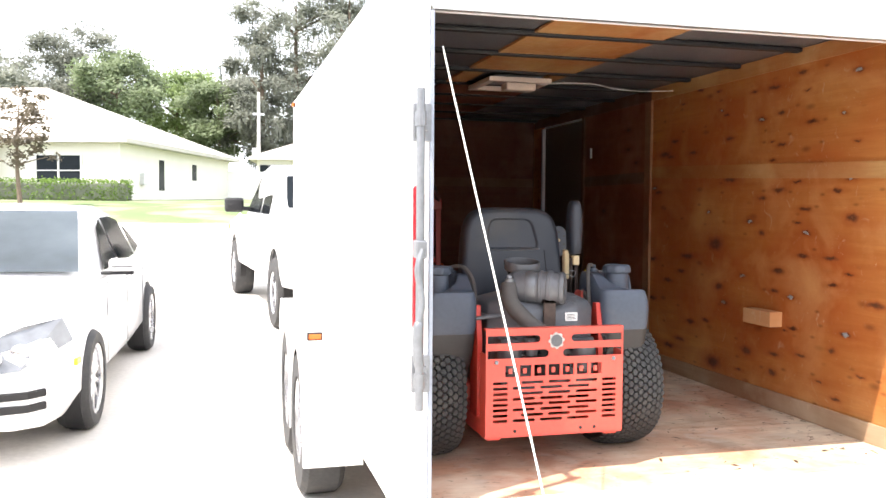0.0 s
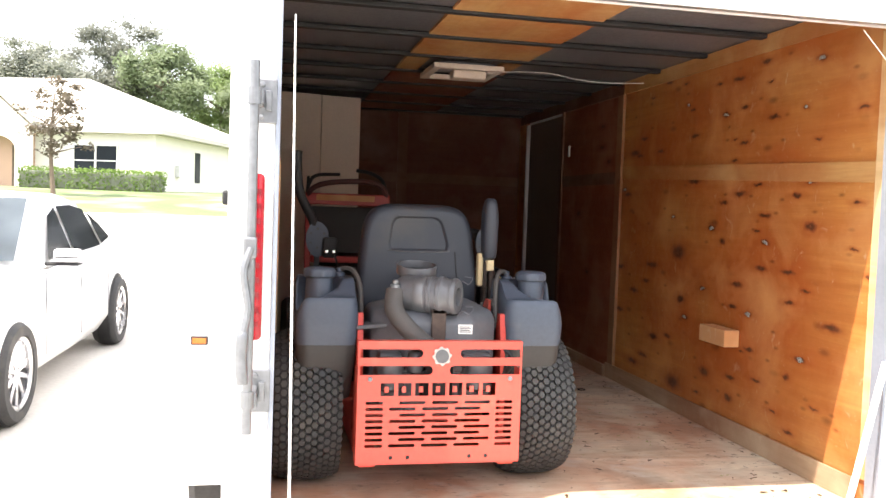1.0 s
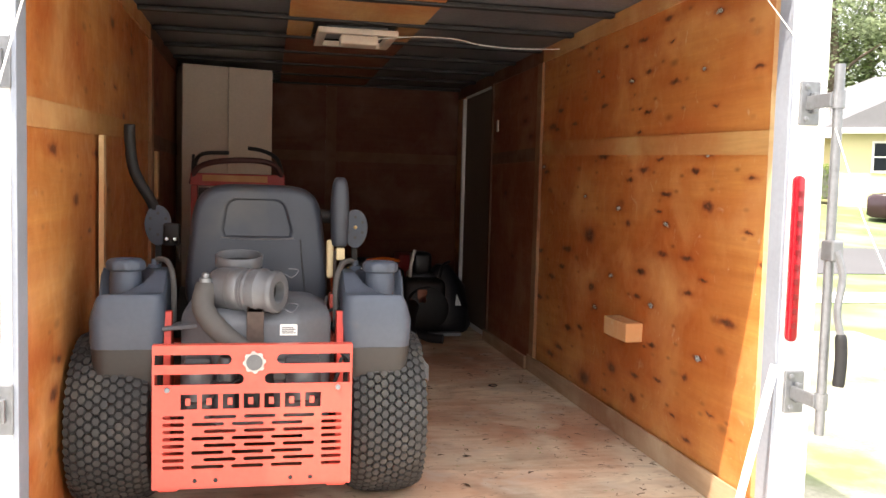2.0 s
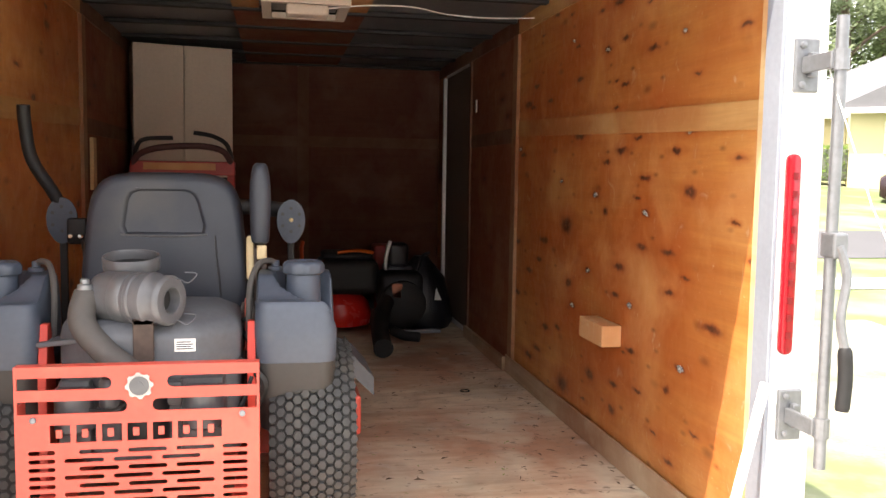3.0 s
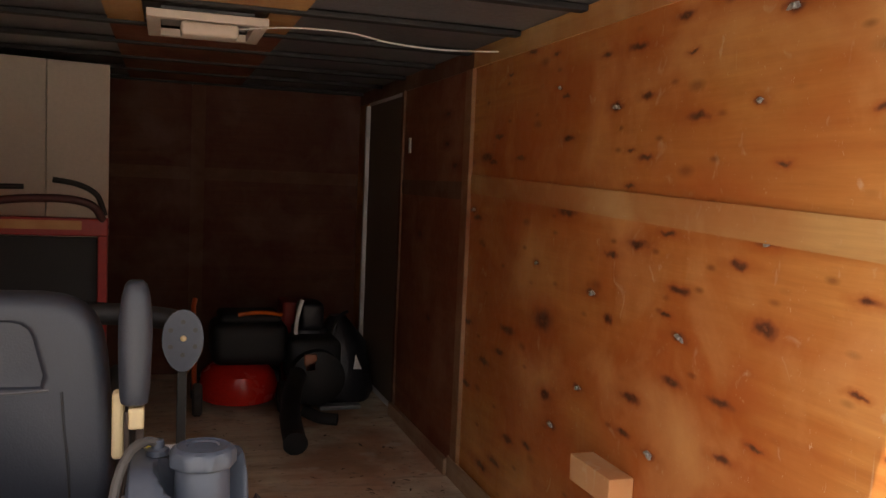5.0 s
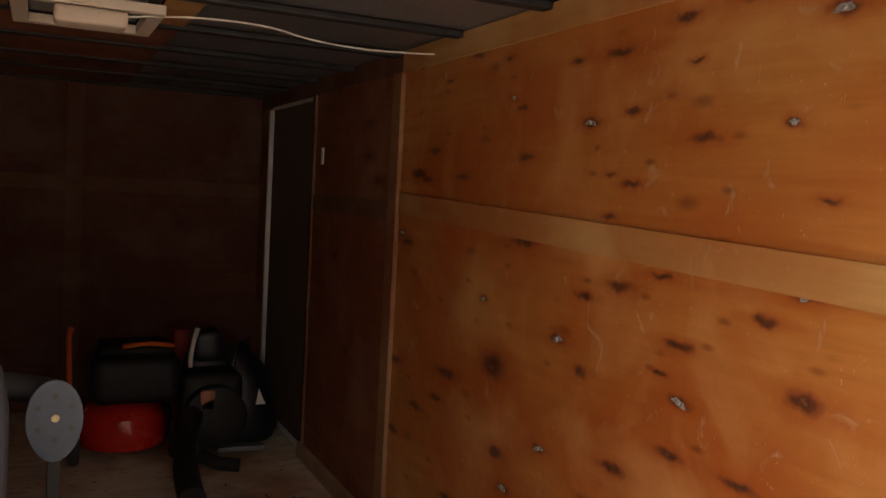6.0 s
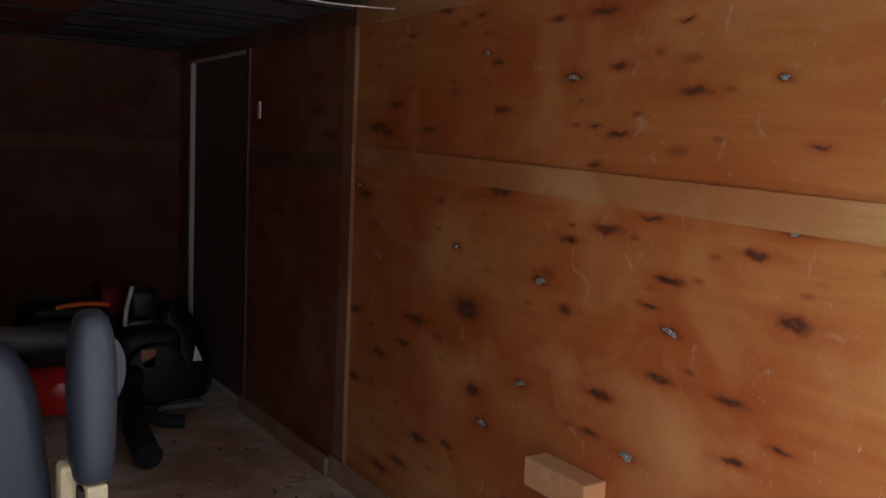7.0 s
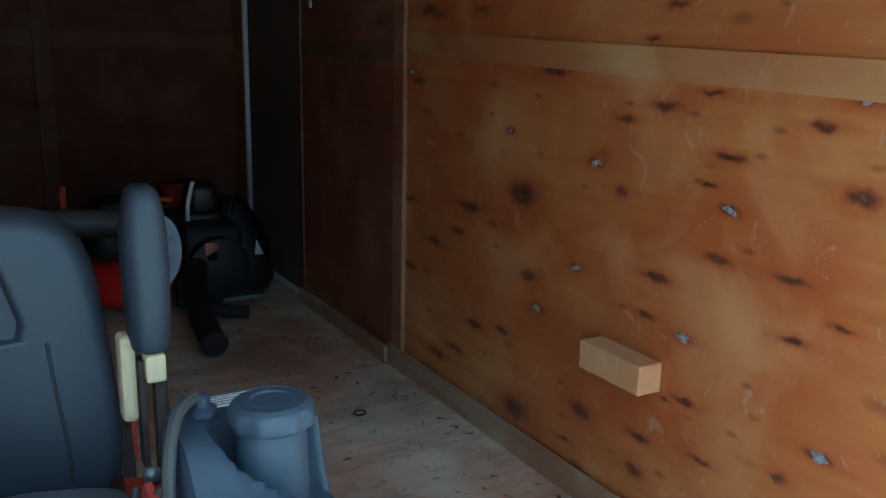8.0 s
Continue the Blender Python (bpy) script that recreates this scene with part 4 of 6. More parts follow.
engine = part("engine_shroud", bm, engine_grey, mower, "dusty dark grey engine shroud", smooth=True)
bm = mesh()
prism(bm, [(-0.10, 0.12), (-0.285, 0.17), (-0.292, 0.185), (-0.285, 0.20), (-0.20, 0.30), (-0.10, 0.30)], 0.014, pose(0, 0, 0.640, 0, -8, 0), 0.004)
part("shroud_wing", bm, engine_grey, engine, "flat pointed wing of the shroud", smooth=True)
for k, (a, b) in enumerate((((0.09, 0.07, 0.33), (0.20, 0.16, 0.535)), ((-0.21, 0.07, 0.34), (-0.13, 0.16, 0.535)), ((0.02, 0.075, 0.46), (0.10, 0.12, 0.525)))):
    bm = mesh()
    box(bm, a, b, 0.012, 2)
    part("engine_casting", bm, filter_grey, engine, "pale cast alloy block", smooth=True)
for x, y, z, r, h in ((-0.17, 0.08, 0.40, 0.05, 0.12), (0.15, 0.08, 0.40, 0.055, 0.12), (0.0, 0.09, 0.36, 0.06, 0.16), (-0.08, 0.07, 0.46, 0.03, 0.08)):
    bm = mesh()
    lathe(bm, [(r * 0.7, 0), (r, 0.01), (r, h - 0.01), (r * 0.8, h)], pose(x, y, z), 16)
    box(bm, (x - r, y, z + 0.02), (x + r, y + 0.1, z + h * 0.7), 0.01)
    part("engine_part", bm, filter_grey if x else black_plastic, engine, smooth=True)
bm = mesh()
tube(bm, bend([(-0.25, 0.10, 0.50), (-0.1, 0.05, 0.46), (0.05, 0.07, 0.50), (0.22, 0.05, 0.44), (0.27, 0.12, 0.52)]), 0.006, 6)
tube(bm, bend([(0.20, 0.30, 0.63), (0.27, 0.30, 0.66), (0.33, 0.42, 0.70)]), 0.006, 6)
tube(bm, bend([(0.22, 0.20, 0.56), (0.30, 0.16, 0.50), (0.28, 0.20, 0.42)]), 0.012, 6)
part("cable", bm, black_plastic, engine, smooth=True)
bm = mesh()
box(bm, (0.075, 0.0875, 0.600), (0.128, 0.0895, 0.634))
sticker = part("sticker", bm, paper, engine, "small white printed sticker")
bm = mesh()
for k in range(4):
    box(bm, (0.08, 0.0868, 0.606 + k * 0.006), (0.123 - 0.006 * (k % 2), 0.0874, 0.609 + k * 0.006))
part("print", bm, ink, sticker)
# air cleaner
bm = mesh()
c = pose(-0.125, 0.198, 0.735, 0, 0, -30) @ pose(0, 0, 0, 0, 90, 0)
lathe(bm, [(0.030, -0.012), (0.050, -0.008), (0.061, 0.004), (0.066, 0.022), (0.066, 0.12), (0.070, 0.124), (0.070, 0.133), (0.066, 0.137), (0.066, 0.155), (0.071, 0.158), (0.071, 0.172), (0.064, 0.18), (0.062, 0.206), (0.066, 0.208), (0.066, 0.218), (0.060, 0.226), (0.040, 0.228), (0.034, 0.226), (0.031, 0.196)], c, 36)
cleaner = part("air_cleaner", bm, filter_grey, engine, "dusty grey air cleaner canister", smooth=True)
bm = mesh()
lathe(bm, [(0.0675, 0.07), (0.0685, 0.072), (0.0685, 0.108), (0.0675, 0.11)], c, 36)
part("clamp_band", bm, material("dull_steel_band", (0.15, 0.155, 0.165), 0.42, 0.5, 0.1, 9.0), cleaner, "shiny steel band", smooth=True)
# black disc paints in the dark of the port's hollow
bm = mesh()
lathe(bm, [(0.0305, 0.192), (0.0305, 0.1975)], c, 20)
part("port", bm, carcass, cleaner, "black disc painted as the port's dark hollow")
bm = mesh()
box(bm, (-0.026, 0.070, 0.52), (0.026, 0.082, 0.690), 0.004)
box(bm, (-0.026, 0.070, 0.672), (0.026, 0.13, 0.690), 0.004)
part("bracket", bm, rusty, cleaner, "rust-stained bracket")
bm = mesh()
tube(bm, bend([(-0.15, 0.15, 0.745), (-0.158, 0.12, 0.70), (-0.145, 0.10, 0.66), (-0.09, 0.08, 0.60), (-0.03, 0.07, 0.55), (-0.02, 0.08, 0.50)], 8), 0.034, 16)
part("intake_hose", bm, hose_grey, cleaner, "ribbed grey rubber elbow hose", smooth=True)
bm = mesh()
lathe(bm, [(0.019, -0.012), (0.019, 0.0), (0.012, 0.003), (0.012, 0.014), (0.008, 0.017)], pose(-0.152, 0.135, 0.772), 12)
part("hose_plug", bm, zinc, cleaner, smooth=True)
for k, (y, z) in enumerate(((0.105, 0.685), (0.13, 0.79))):
    bm = mesh()
    tube(bm, bend([(0.07, y, z - 0.02), (0.085, y - 0.03, z), (0.11, y - 0.035, z - 0.01), (0.13, y - 0.01, z + 0.01), (0.10, y - 0.012, z + 0.015)]), 0.0018, 6)
    part("wire_clip", bm, engine_grey, cleaner, smooth=True)
bm = mesh()
c = pose(-0.055, 0.255, 0.822, 9, 0, 0)
lathe(bm, [(0.071, -0.024), (0.075, -0.020), (0.076, 0.012), (0.074, 0.015), (0.071, 0.015), (0.0695, 0.012), (0.0695, -0.020)], c, 40, True)
bowl = part("pre_cleaner", bm, filter_grey, engine, "round grey open intake ring", smooth=True)
# black filling stands for the shade inside the ring, put into its colour
bm = mesh()
lathe(bm, [(0.04, -0.13), (0.045, -0.07), (0.060, -0.034), (0.069, -0.020), (0.0685, -0.012), (0.02, -0.018)], c, 32)
part("bowl_inside", bm, black_plastic, bowl, "black bowl filling, shade of the hollow painted in", smooth=True)

# seat
bm = mesh()
def back_outline(k, inset=0.0):
    """Seat back seen from behind: wide and rounded, narrower at the top."""
    pts = []
    for a in range(0, 360, 10):
        ca, sa = math.cos(radians(a)), math.sin(radians(a))
        e = 0.42
        x = math.copysign(abs(ca) ** e, ca)
        z = math.copysign(abs(sa) ** e, sa)
        half = (0.262 - 0.040 * (z * 0.5 + 0.5)) - inset
        pts.append((x * half * k, 0.825 + z * (0.24 - inset) * k))
    return pts
lean = 0.10
def seat_ring(k, y, inset=0.0):
    return [(x, y + (z - 0.6) * lean, z) for x, z in back_outline(k, inset)]
PANEL = [(-0.128, 0.878), (-0.112, 0.985), (-0.100, 1.004), (-0.080, 1.012), (0.065, 1.012), (0.086, 1.004), (0.098, 0.985), (0.128, 0.878)]
def panel_ring(k, y):
    """The panel's outline, drawn as many points as a seat ring, starting at the same side and going the same way."""
    mid, out = Vector((0.0, 0.945)), []
    for a in range(0, 360, 10):
        way = Vector((math.cos(radians(a)), math.sin(radians(a))))
        best = 9.0
        for p, q in zip(PANEL, PANEL[1:] + PANEL[:1]):
            p, q = Vector(p) - mid, Vector(q) - mid
            d = q - p
            den = way.x * d.y - way.y * d.x
            if abs(den) > 1e-9:
                t, u = (p.x * d.y - p.y * d.x) / den, (p.x * way.y - p.y * way.x) / den
                if t > 0 and -1e-6 <= u <= 1 + 1e-6:
                    best = min(best, t)
        x, z = mid + way * best * k
        out.append((x, y + (z - 0.6) * lean, z))
    return out
loft(bm, [panel_ring(0.05, 0.507), panel_ring(0.86, 0.508), panel_ring(0.94, 0.507), panel_ring(0.985, 0.500), panel_ring(1.03, 0.4965), panel_ring(1.07, 0.4962), seat_ring(0.88, 0.4965), seat_ring(0.94, 0.502), seat_ring(0.978, 0.513), seat_ring(1.0, 0.540), seat_ring(1.0, 0.560), seat_ring(0.985, 0.578), seat_ring(0.94, 0.592), seat_ring(0.80, 0.60)])
back = part("backrest", bm, seat_vinyl, mower, "moulded dark grey seat back with recessed panel", smooth=True)
bm = mesh()
def on_back(x, z):
    """A point on the rear face of the seat back."""
    return (x, 0.4955 + (z - 0.6) * lean, z)
# thin raised bead; its dark colour paints in the shade of a groove
tube(bm, bend([on_back(x, z) for x, z in ((0.150, 0.872), (0.156, 0.80), (0.165, 0.72), (0.168, 0.66))]), 0.0030, 6)
part("side_groove", bm, material("groove_shade", (0.022, 0.023, 0.026), 0.6, 0.0, 0.1, 9.0), back, "dark line painted as a groove's shade", smooth=True)
bm = mesh()
tube(bm, bend([on_back(-0.127, 0.876), on_back(-0.05, 0.871), on_back(0.05, 0.871), on_back(0.127, 0.876)]), 0.0035, 6)
part("panel_ridge", bm, filter_grey, back, "pale ridge below the panel", smooth=True)
bm = mesh()
box(bm, (-0.255, 0.56, 0.50), (0.255, 1.05, 0.63), 0.05, 4)
part("seat_cushion", bm, seat_vinyl, mower, smooth=True)
bm = mesh()
box(bm, (-0.22, 0.66, 0.28), (0.22, 1.12, 0.50), 0.02)
part("seat_base", bm, black_plastic, mower)
def armrest(s):
    bm = mesh()
    loft(bm, [[(0.287 * s + a, 0.50 + b, z) for a, b in rounded(0.92 * w, 0.90 * d, min(w, d) * 0.40, 6)] for z, w, d in
              ((0.850, 0.040, 0.060), (0.856, 0.056, 0.084), (0.872, 0.062, 0.092), (0.92, 0.066, 0.096), (0.98, 0.070, 0.096), (1.03, 0.068, 0.092), (1.068, 0.058, 0.084), (1.090, 0.046, 0.066), (1.098, 0.028, 0.042))])
    arm = part("armrest", bm, seat_vinyl, mower, "grey padded armrest folded upright", smooth=True)
    bm = mesh()
    box(bm, (0.268 * s - 0.024, 0.50, 0.735), (0.268 * s, 0.54, 0.872), 0.008)
    box(bm, (0.276 * s, 0.475, 0.802), (0.276 * s + 0.030, 0.51, 0.846), 0.005)
    part("hinge_block", bm, cream, arm, "cream plastic hinge block")
    bm = mesh()
    box(bm, (0.28 * s - 0.012, 0.49, 0.66), (0.28 * s - 0.002, 0.52, 0.835), 0.003)
    box(bm, (0.28 * s + 0.010, 0.49, 0.64), (0.28 * s + 0.026, 0.515, 0.801), 0.003)
    part("hinge_arm", bm, rusty, arm, "dark metal hinge arm")
    bm = mesh()
    lathe(bm, [(0.014, 0), (0.016, 0.008), (0.010, 0.016), (0.004, 0.018)], pose(0.275 * s, 0.47, 0.66, 90, 0, 0), 12)
    part("hinge_bolt", bm, zinc, arm, smooth=True)
armrest(1)

def lap_bar(s):
    bm = mesh()
    box(bm, (0.387 * s - 0.012, 0.94, 0.35), (0.387 * s + 0.012, 0.96, 0.86), 0.003)
    stick = part("control_lever", bm, black_plastic, mower, "steering lever with drilled plate")
    bm = mesh()
    egg = [(0.051 * math.cos(radians(a)), 0.074 * math.sin(radians(a)) + (0.0 if math.sin(radians(a)) > 0 else -0.012 * math.sin(radians(a)) ** 2)) for a in range(0, 360, 15)]
    prism(bm, egg, 0.008, pose(0.387 * s, 0.935, 0.90) @ FACING["-y"], 0.002)
    plate = part("lever_plate", bm, tank_plastic, stick, "grey egg-shaped plate with dark discs for bolt holes")
    # nothing is drilled: dark discs paint in the shade of the bolt holes
    for a in range(0, 360, 60):
        bm = mesh()
        lathe(bm, [(0.006, 0), (0.006, 0.001)], pose(0.387 * s + 0.034 * math.cos(radians(a + 30)), 0.9268, 0.90 + 0.042 * math.sin(radians(a + 30)), 90), 10)
        part("hole", bm, ink, stick)
    if s < 0:
        bm = mesh()
        box(bm, (-0.365, 0.885, 0.815), (-0.300, 0.93, 0.905), 0.012, 2)
        tube(bm, bend([(-0.315, 0.89, 0.83), (-0.305, 0.86, 0.80), (-0.300, 0.86, 0.76)]), 0.005, 8)
        clevis = part("clevis", bm, black_plastic, stick, "black lever bracket", smooth=True)
        for k in range(2):
            bm = mesh()
            lathe(bm, [(0.010, 0), (0.010, 0.012), (0.006, 0.018)], pose(-0.348 + 0.030 * k, 0.884, 0.845, 90), 12)
            tagged(part("bolt", bm, chrome, stick, smooth=True), "bright bolt")
    if s > 0:
        bm = mesh()
        lathe(bm, [(0.008, 0), (0.007, 0.004), (0.003, 0.006)], pose(0.387 * s + 0.001, 0.9268, 0.90, 90), 10)
        part("bolt", bm, cream, stick)
    bm = mesh()
    if s > 0:
        pts = [(0.387, 0.975, 0.92), (0.365, 1.03, 0.93), (0.25, 1.06, 0.94), (0.10, 1.065, 0.945), (-0.05, 1.06, 0.95)]
    else:
        pts = [(-0.387, 0.965, 0.90), (-0.41, 0.94, 0.98), (-0.47, 0.90, 1.10), (-0.485, 0.88, 1.22), (-0.485, 0.87, 1.28)]
    tube(bm, bend(pts), 0.029 if s > 0 else 0.021, 12)
    part("lever_grip", bm, black_plastic, stick, "black foam-covered lever", smooth=True)
lap_bar(1)
lap_bar(-1)

# red bracket and hoses beside the seat
bm = mesh()
prism(bm, [(0, 0), (0.16, 0), (0.16, 0.05), (0.05, 0.14), (0, 0.14)], 0.012, pose(0.245, 0.32, 0.56) @ FACING["+x"], 0.002)
box(bm, (0.215, 0.33, 0.55), (0.258, 0.47, 0.562), 0.002)
part("seat_bracket", bm, red_paint, mower)
for k, pts in enumerate(([(0.26, 0.34, 0.70), (0.27, 0.30, 0.66), (0.275, 0.26, 0.58), (0.27, 0.22, 0.45)], [(0.24, 0.40, 0.68), (0.20, 0.34, 0.60), (0.10, 0.30, 0.645)], [(0.16, 0.42, 0.62), (0.22, 0.34, 0.62), (0.28, 0.30, 0.55), (0.28, 0.2, 0.46)])):
    bm = mesh()
    tube(bm, bend(pts), (0.010, 0.006, 0.011)[k], 8)
    part("hose", bm, (hose_grey, hose_grey, black_plastic)[k], mower, smooth=True)

# ---- things in the trailer ----
# roof vent with a small lamp, and its cable
vent = thing("roof_vent", "square white roof vent frame with a small lamp on it", "vent", at=pose(1.775, 5.135, CZ - 0.05))
bm = mesh()
for a, b in (((-0.20, -0.22), (0.20, -0.18)), ((-0.20, 0.18), (0.20, 0.22)), ((-0.20, -0.179), (-0.155, 0.179)), ((0.155, -0.179), (0.20, 0.179))):
    box(bm, (*a, -0.016), (*b, 0.012), 0.003)
part("vent_frame", bm, cabinet_paint, vent)
slab("vent_lid", (-0.154, -0.178, 0.02), (0.154, 0.178, 0.03), roof_sheet, vent)
bm = mesh()
box(bm, (-0.09, -0.22, -0.065), (0.10, -0.11, -0.018), 0.012, 3)
part("lamp_housing", bm, cabinet_paint, vent, "off-white lamp housing", smooth=True)
bm = mesh()
tube(bm, bend([(1.87, 4.97, CZ - 0.075), (2.05, 4.95, CZ - 0.056), (2.25, 4.93, CZ - 0.056), (2.42, 4.98, CZ - 0.07), (2.6, 5.0, CZ - 0.075), (2.80, 5.03, CZ - 0.062), (XR - 0.02, 5.06, CZ - 0.052)]), 0.003, 6)
tagged(part("lamp_cable", bm, rope_white, None, "thin white cable slung under the ceiling", smooth=True), category="cable")

# block nailed to the wall
bm = mesh()
box(bm, (XR - 0.078, 3.912, 0.895), (XR - 0.001, 4.150, 0.975), 0.003, 2)
tagged(part("wood_block", bm, pine, None, "raw pine block screwed to the plywood wall"), category="block")

# tall cabinet in the front corner
cabinet = thing("tall_cabinet", "tall off-white two-door cabinet standing in the corner", "cabinet", at=pose(1.07, 6.62, FZ) @ pose(0, 0, 0, 0, 0, 14))
slab("body", (-0.30, 0.0, 0.0), (0.30, 0.40, 1.845), cabinet_paint, cabinet)
for s in (-1, 1):
    slab("door", (0.002 if s > 0 else -0.30, -0.02, 0.03), (0.30 if s > 0 else -0.004, -0.002, 1.848), cabinet_paint, cabinet, bevel=0.003)
    slab("door_knob", (s * 0.03 - 0.008, -0.035, 0.95), (s * 0.03 + 0.008, -0.0205, 0.966), cabinet_paint, cabinet, bevel=0.003)

# walk-behind mower with a tall red frame
walker = thing("walk_behind_mower", "red-framed walk-behind mower with dark bent handlebars", "mower", at=pose(1.18, 5.50, FZ))
for s in (-1, 1):
    bm = mesh()
    box(bm, (s * 0.235 - 0.018, -0.02, 0.14), (s * 0.235 + 0.018, 0.04, 1.09), 0.005)
    part("upright", bm, dark_red, walker)
    bm = mesh()
    lathe(bm, [(0.09, -0.06), (0.19, -0.07), (0.22, -0.04), (0.22, 0.04), (0.19, 0.07), (0.09, 0.06)], pose(s * 0.30, 0.42, 0.22, 0, 90, 0), 28, True)
    part("tyre", bm, rubber, walker, smooth=True)
bm = mesh()
box(bm, (-0.255, -0.03, 1.05), (0.255, 0.05, 1.12), 0.006)
part("cross_plate", bm, dark_red, walker)
slab("cross_bar", (-0.215, -0.02, 0.70), (0.215, 0.03, 0.74), dark_red, walker, bevel=0.006)
slab("worn_plate", (-0.19, -0.035, 1.075), (0.16, -0.031, 1.11), ply_batten, walker, "worn pale strip")
slab("control_panel", (-0.215, 0.03, 0.76), (0.215, 0.07, 1.04), black_plastic, walker)
bm = mesh()
tube(bm, bend([(-0.25, 0.0, 1.06), (-0.22, -0.03, 1.14), (-0.13, -0.05, 1.18), (0.02, -0.05, 1.195), (0.14, -0.05, 1.19), (0.21, -0.04, 1.16), (0.245, 0.0, 1.08)]), 0.016, 10)
part("handlebar", bm, material("dark_maroon_grip", (0.06, 0.018, 0.018), 0.5, 0.0, 0.2, 10.0), walker, "dark maroon bent bar", smooth=True)
bm = mesh()
tube(bm, bend([(-0.245, 0.02, 1.08), (-0.235, 0.03, 1.17), (-0.19, 0.0, 1.225), (-0.05, 0.0, 1.235)]), 0.011, 8)
tube(bm, bend([(0.05, 0.02, 1.265), (0.14, 0.02, 1.25), (0.21, 0.02, 1.21), (0.24, 0.02, 1.13)]), 0.011, 8)
tube(bm, [(-0.245, -0.01, 1.12), (-0.24, -0.01, 1.22)], 0.008, 8)
part("lever", bm, black_plastic, walker, smooth=True)
bm = mesh()
box(bm, (-0.18, 0.16, 0.30), (0.18, 0.55, 0.66), 0.05, 3)
lathe(bm, [(0.15, 0.66), (0.15, 0.72), (0.10, 0.75)], pose(0, 0.36, 0), 24)
part("engine", bm, black_plastic, walker, smooth=True)
bm = mesh()
box(bm, (-0.28, 0.10, 0.16), (0.28, 1.0, 0.28), 0.02)
part("chassis", bm, dark_red, walker)

# push mower by the front wall
pusher = thing("push_mower", "small red push mower with a black engine and orange trim", "mower", at=pose(2.06, 6.80, FZ))
bm = mesh()
loft(bm, [[(w * math.cos(radians(a)), d * math.sin(radians(a)), z) for a in range(0, 360, 15)] for z, w, d in
          ((0.06, 0.21, 0.24), (0.13, 0.22, 0.26), (0.21, 0.20, 0.24), (0.26, 0.14, 0.17), (0.275, 0.05, 0.06))])
part("mower_deck", bm, material("glossy_red", (0.55, 0.022, 0.014), 0.25, 0.0, 0.1, 6.0, 0.02), pusher, "glossy red deck", smooth=True)
bm = mesh()
box(bm, (-0.16, -0.17, 0.26), (0.26, 0.20, 0.50), 0.06, 3)
box(bm, (-0.12, -0.12, 0.49), (0.22, 0.16, 0.545), 0.03, 3)
part("engine_cover", bm, black_plastic, pusher, smooth=True)
bm = mesh()
tube(bm, bend([(-0.02, -0.13, 0.545), (0.10, -0.14, 0.56), (0.22, -0.13, 0.545)]), 0.012, 8)
part("pull_handle", bm, amber_lens, pusher, "orange pull handle", smooth=True)
for x, y in ((-0.23, -0.18), (0.23, -0.18), (-0.23, 0.18), (0.23, 0.18)):
    bm = mesh()
    lathe(bm, [(0.03, -0.02), (0.08, -0.025), (0.09, -0.015), (0.09, 0.015), (0.08, 0.025), (0.03, 0.02)], pose(x, y, 0.09, 0, 90, 0), 20, True)
    part("wheel", bm, rubber, pusher, smooth=True)
bm = mesh()
tube(bm, [(-0.24, 0.0, 0.10), (-0.25, 0.10, 0.56), (-0.24, 0.12, 0.60)], 0.014, 8)
part("handle_stub", bm, material("orange_tube", (0.6, 0.09, 0.02), 0.4, 0.0, 0.1, 10.0), pusher, "orange tube end", smooth=True)
slab("red_case", (2.33, 7.05, FZ), (2.52, 7.30, FZ + 0.56), dark_red, None, "deep red plastic case standing on the floor", 0.02, kind="")
tagged(bpy.data.objects["red_case"], category="case")

# leaf blower lying with its tubes
blower = thing("backpack_blower", "black backpack leaf blower with tubes lying on the floor", "leaf blower", at=pose(2.36, 6.52, FZ))
bm = mesh()
box(bm, (-0.05, 0.05, 0.16), (0.25, 0.33, 0.42), 0.05, 3)
lathe(bm, [(0.06, 0), (0.15, 0.02), (0.15, 0.10), (0.10, 0.12)], pose(0.10, 0.06, 0.22, 90, 0, 0), 28)
part("fan_housing", bm, black_plastic, blower, smooth=True)
bm = mesh()
tube(bm, bend([(0.0, 0.0, 0.25), (-0.06, -0.20, 0.20), (-0.10, -0.42, 0.12), (-0.11, -0.68, 0.062)]), [0.05] * 12 + [0.055] * 6 + [0.06], 14)
part("blower_tube", bm, black_plastic, blower, smooth=True)
bm = mesh()
tube(bm, bend([(0.02, -0.10, 0.06), (0.09, -0.17, 0.04), (0.18, -0.21, 0.035)]), 0.032, 12)
part("tube_end", bm, black_plastic, blower, smooth=True)
bm = mesh()
box(bm, (0.02, -0.06, 0.26), (0.09, -0.03, 0.36), 0.01)
part("fuel_cap", bm, material("copper_cap", (0.35, 0.12, 0.06), 0.4, 0.0, 0.1, 10.0), blower, "copper-coloured cap", smooth=True)
# equipment bag against the door
bag = thing("equipment_bag", "slumped black nylon bag with a white triangle mark", "bag", at=pose(2.68, 6.92, FZ))
bm = mesh()
rings = []
for z, w, d, dx in ((0.0, 0.17, 0.16, 0), (0.04, 0.19, 0.18, 0), (0.20, 0.18, 0.17, 0.0), (0.34, 0.15, 0.13, -0.02), (0.44, 0.10, 0.09, -0.04), (0.50, 0.05, 0.05, -0.04)):
    rings.append([(dx + w * math.cos(radians(a)) * (1 + 0.16 * noise.noise((math.cos(radians(a)) * 2, math.sin(radians(a)) * 2, z * 7))),
                   d * math.sin(radians(a)) * (1 + 0.16 * noise.noise((math.sin(radians(a)) * 2, z * 6, 3))), z) for a in range(0, 360, 12)])
loft(bm, rings)
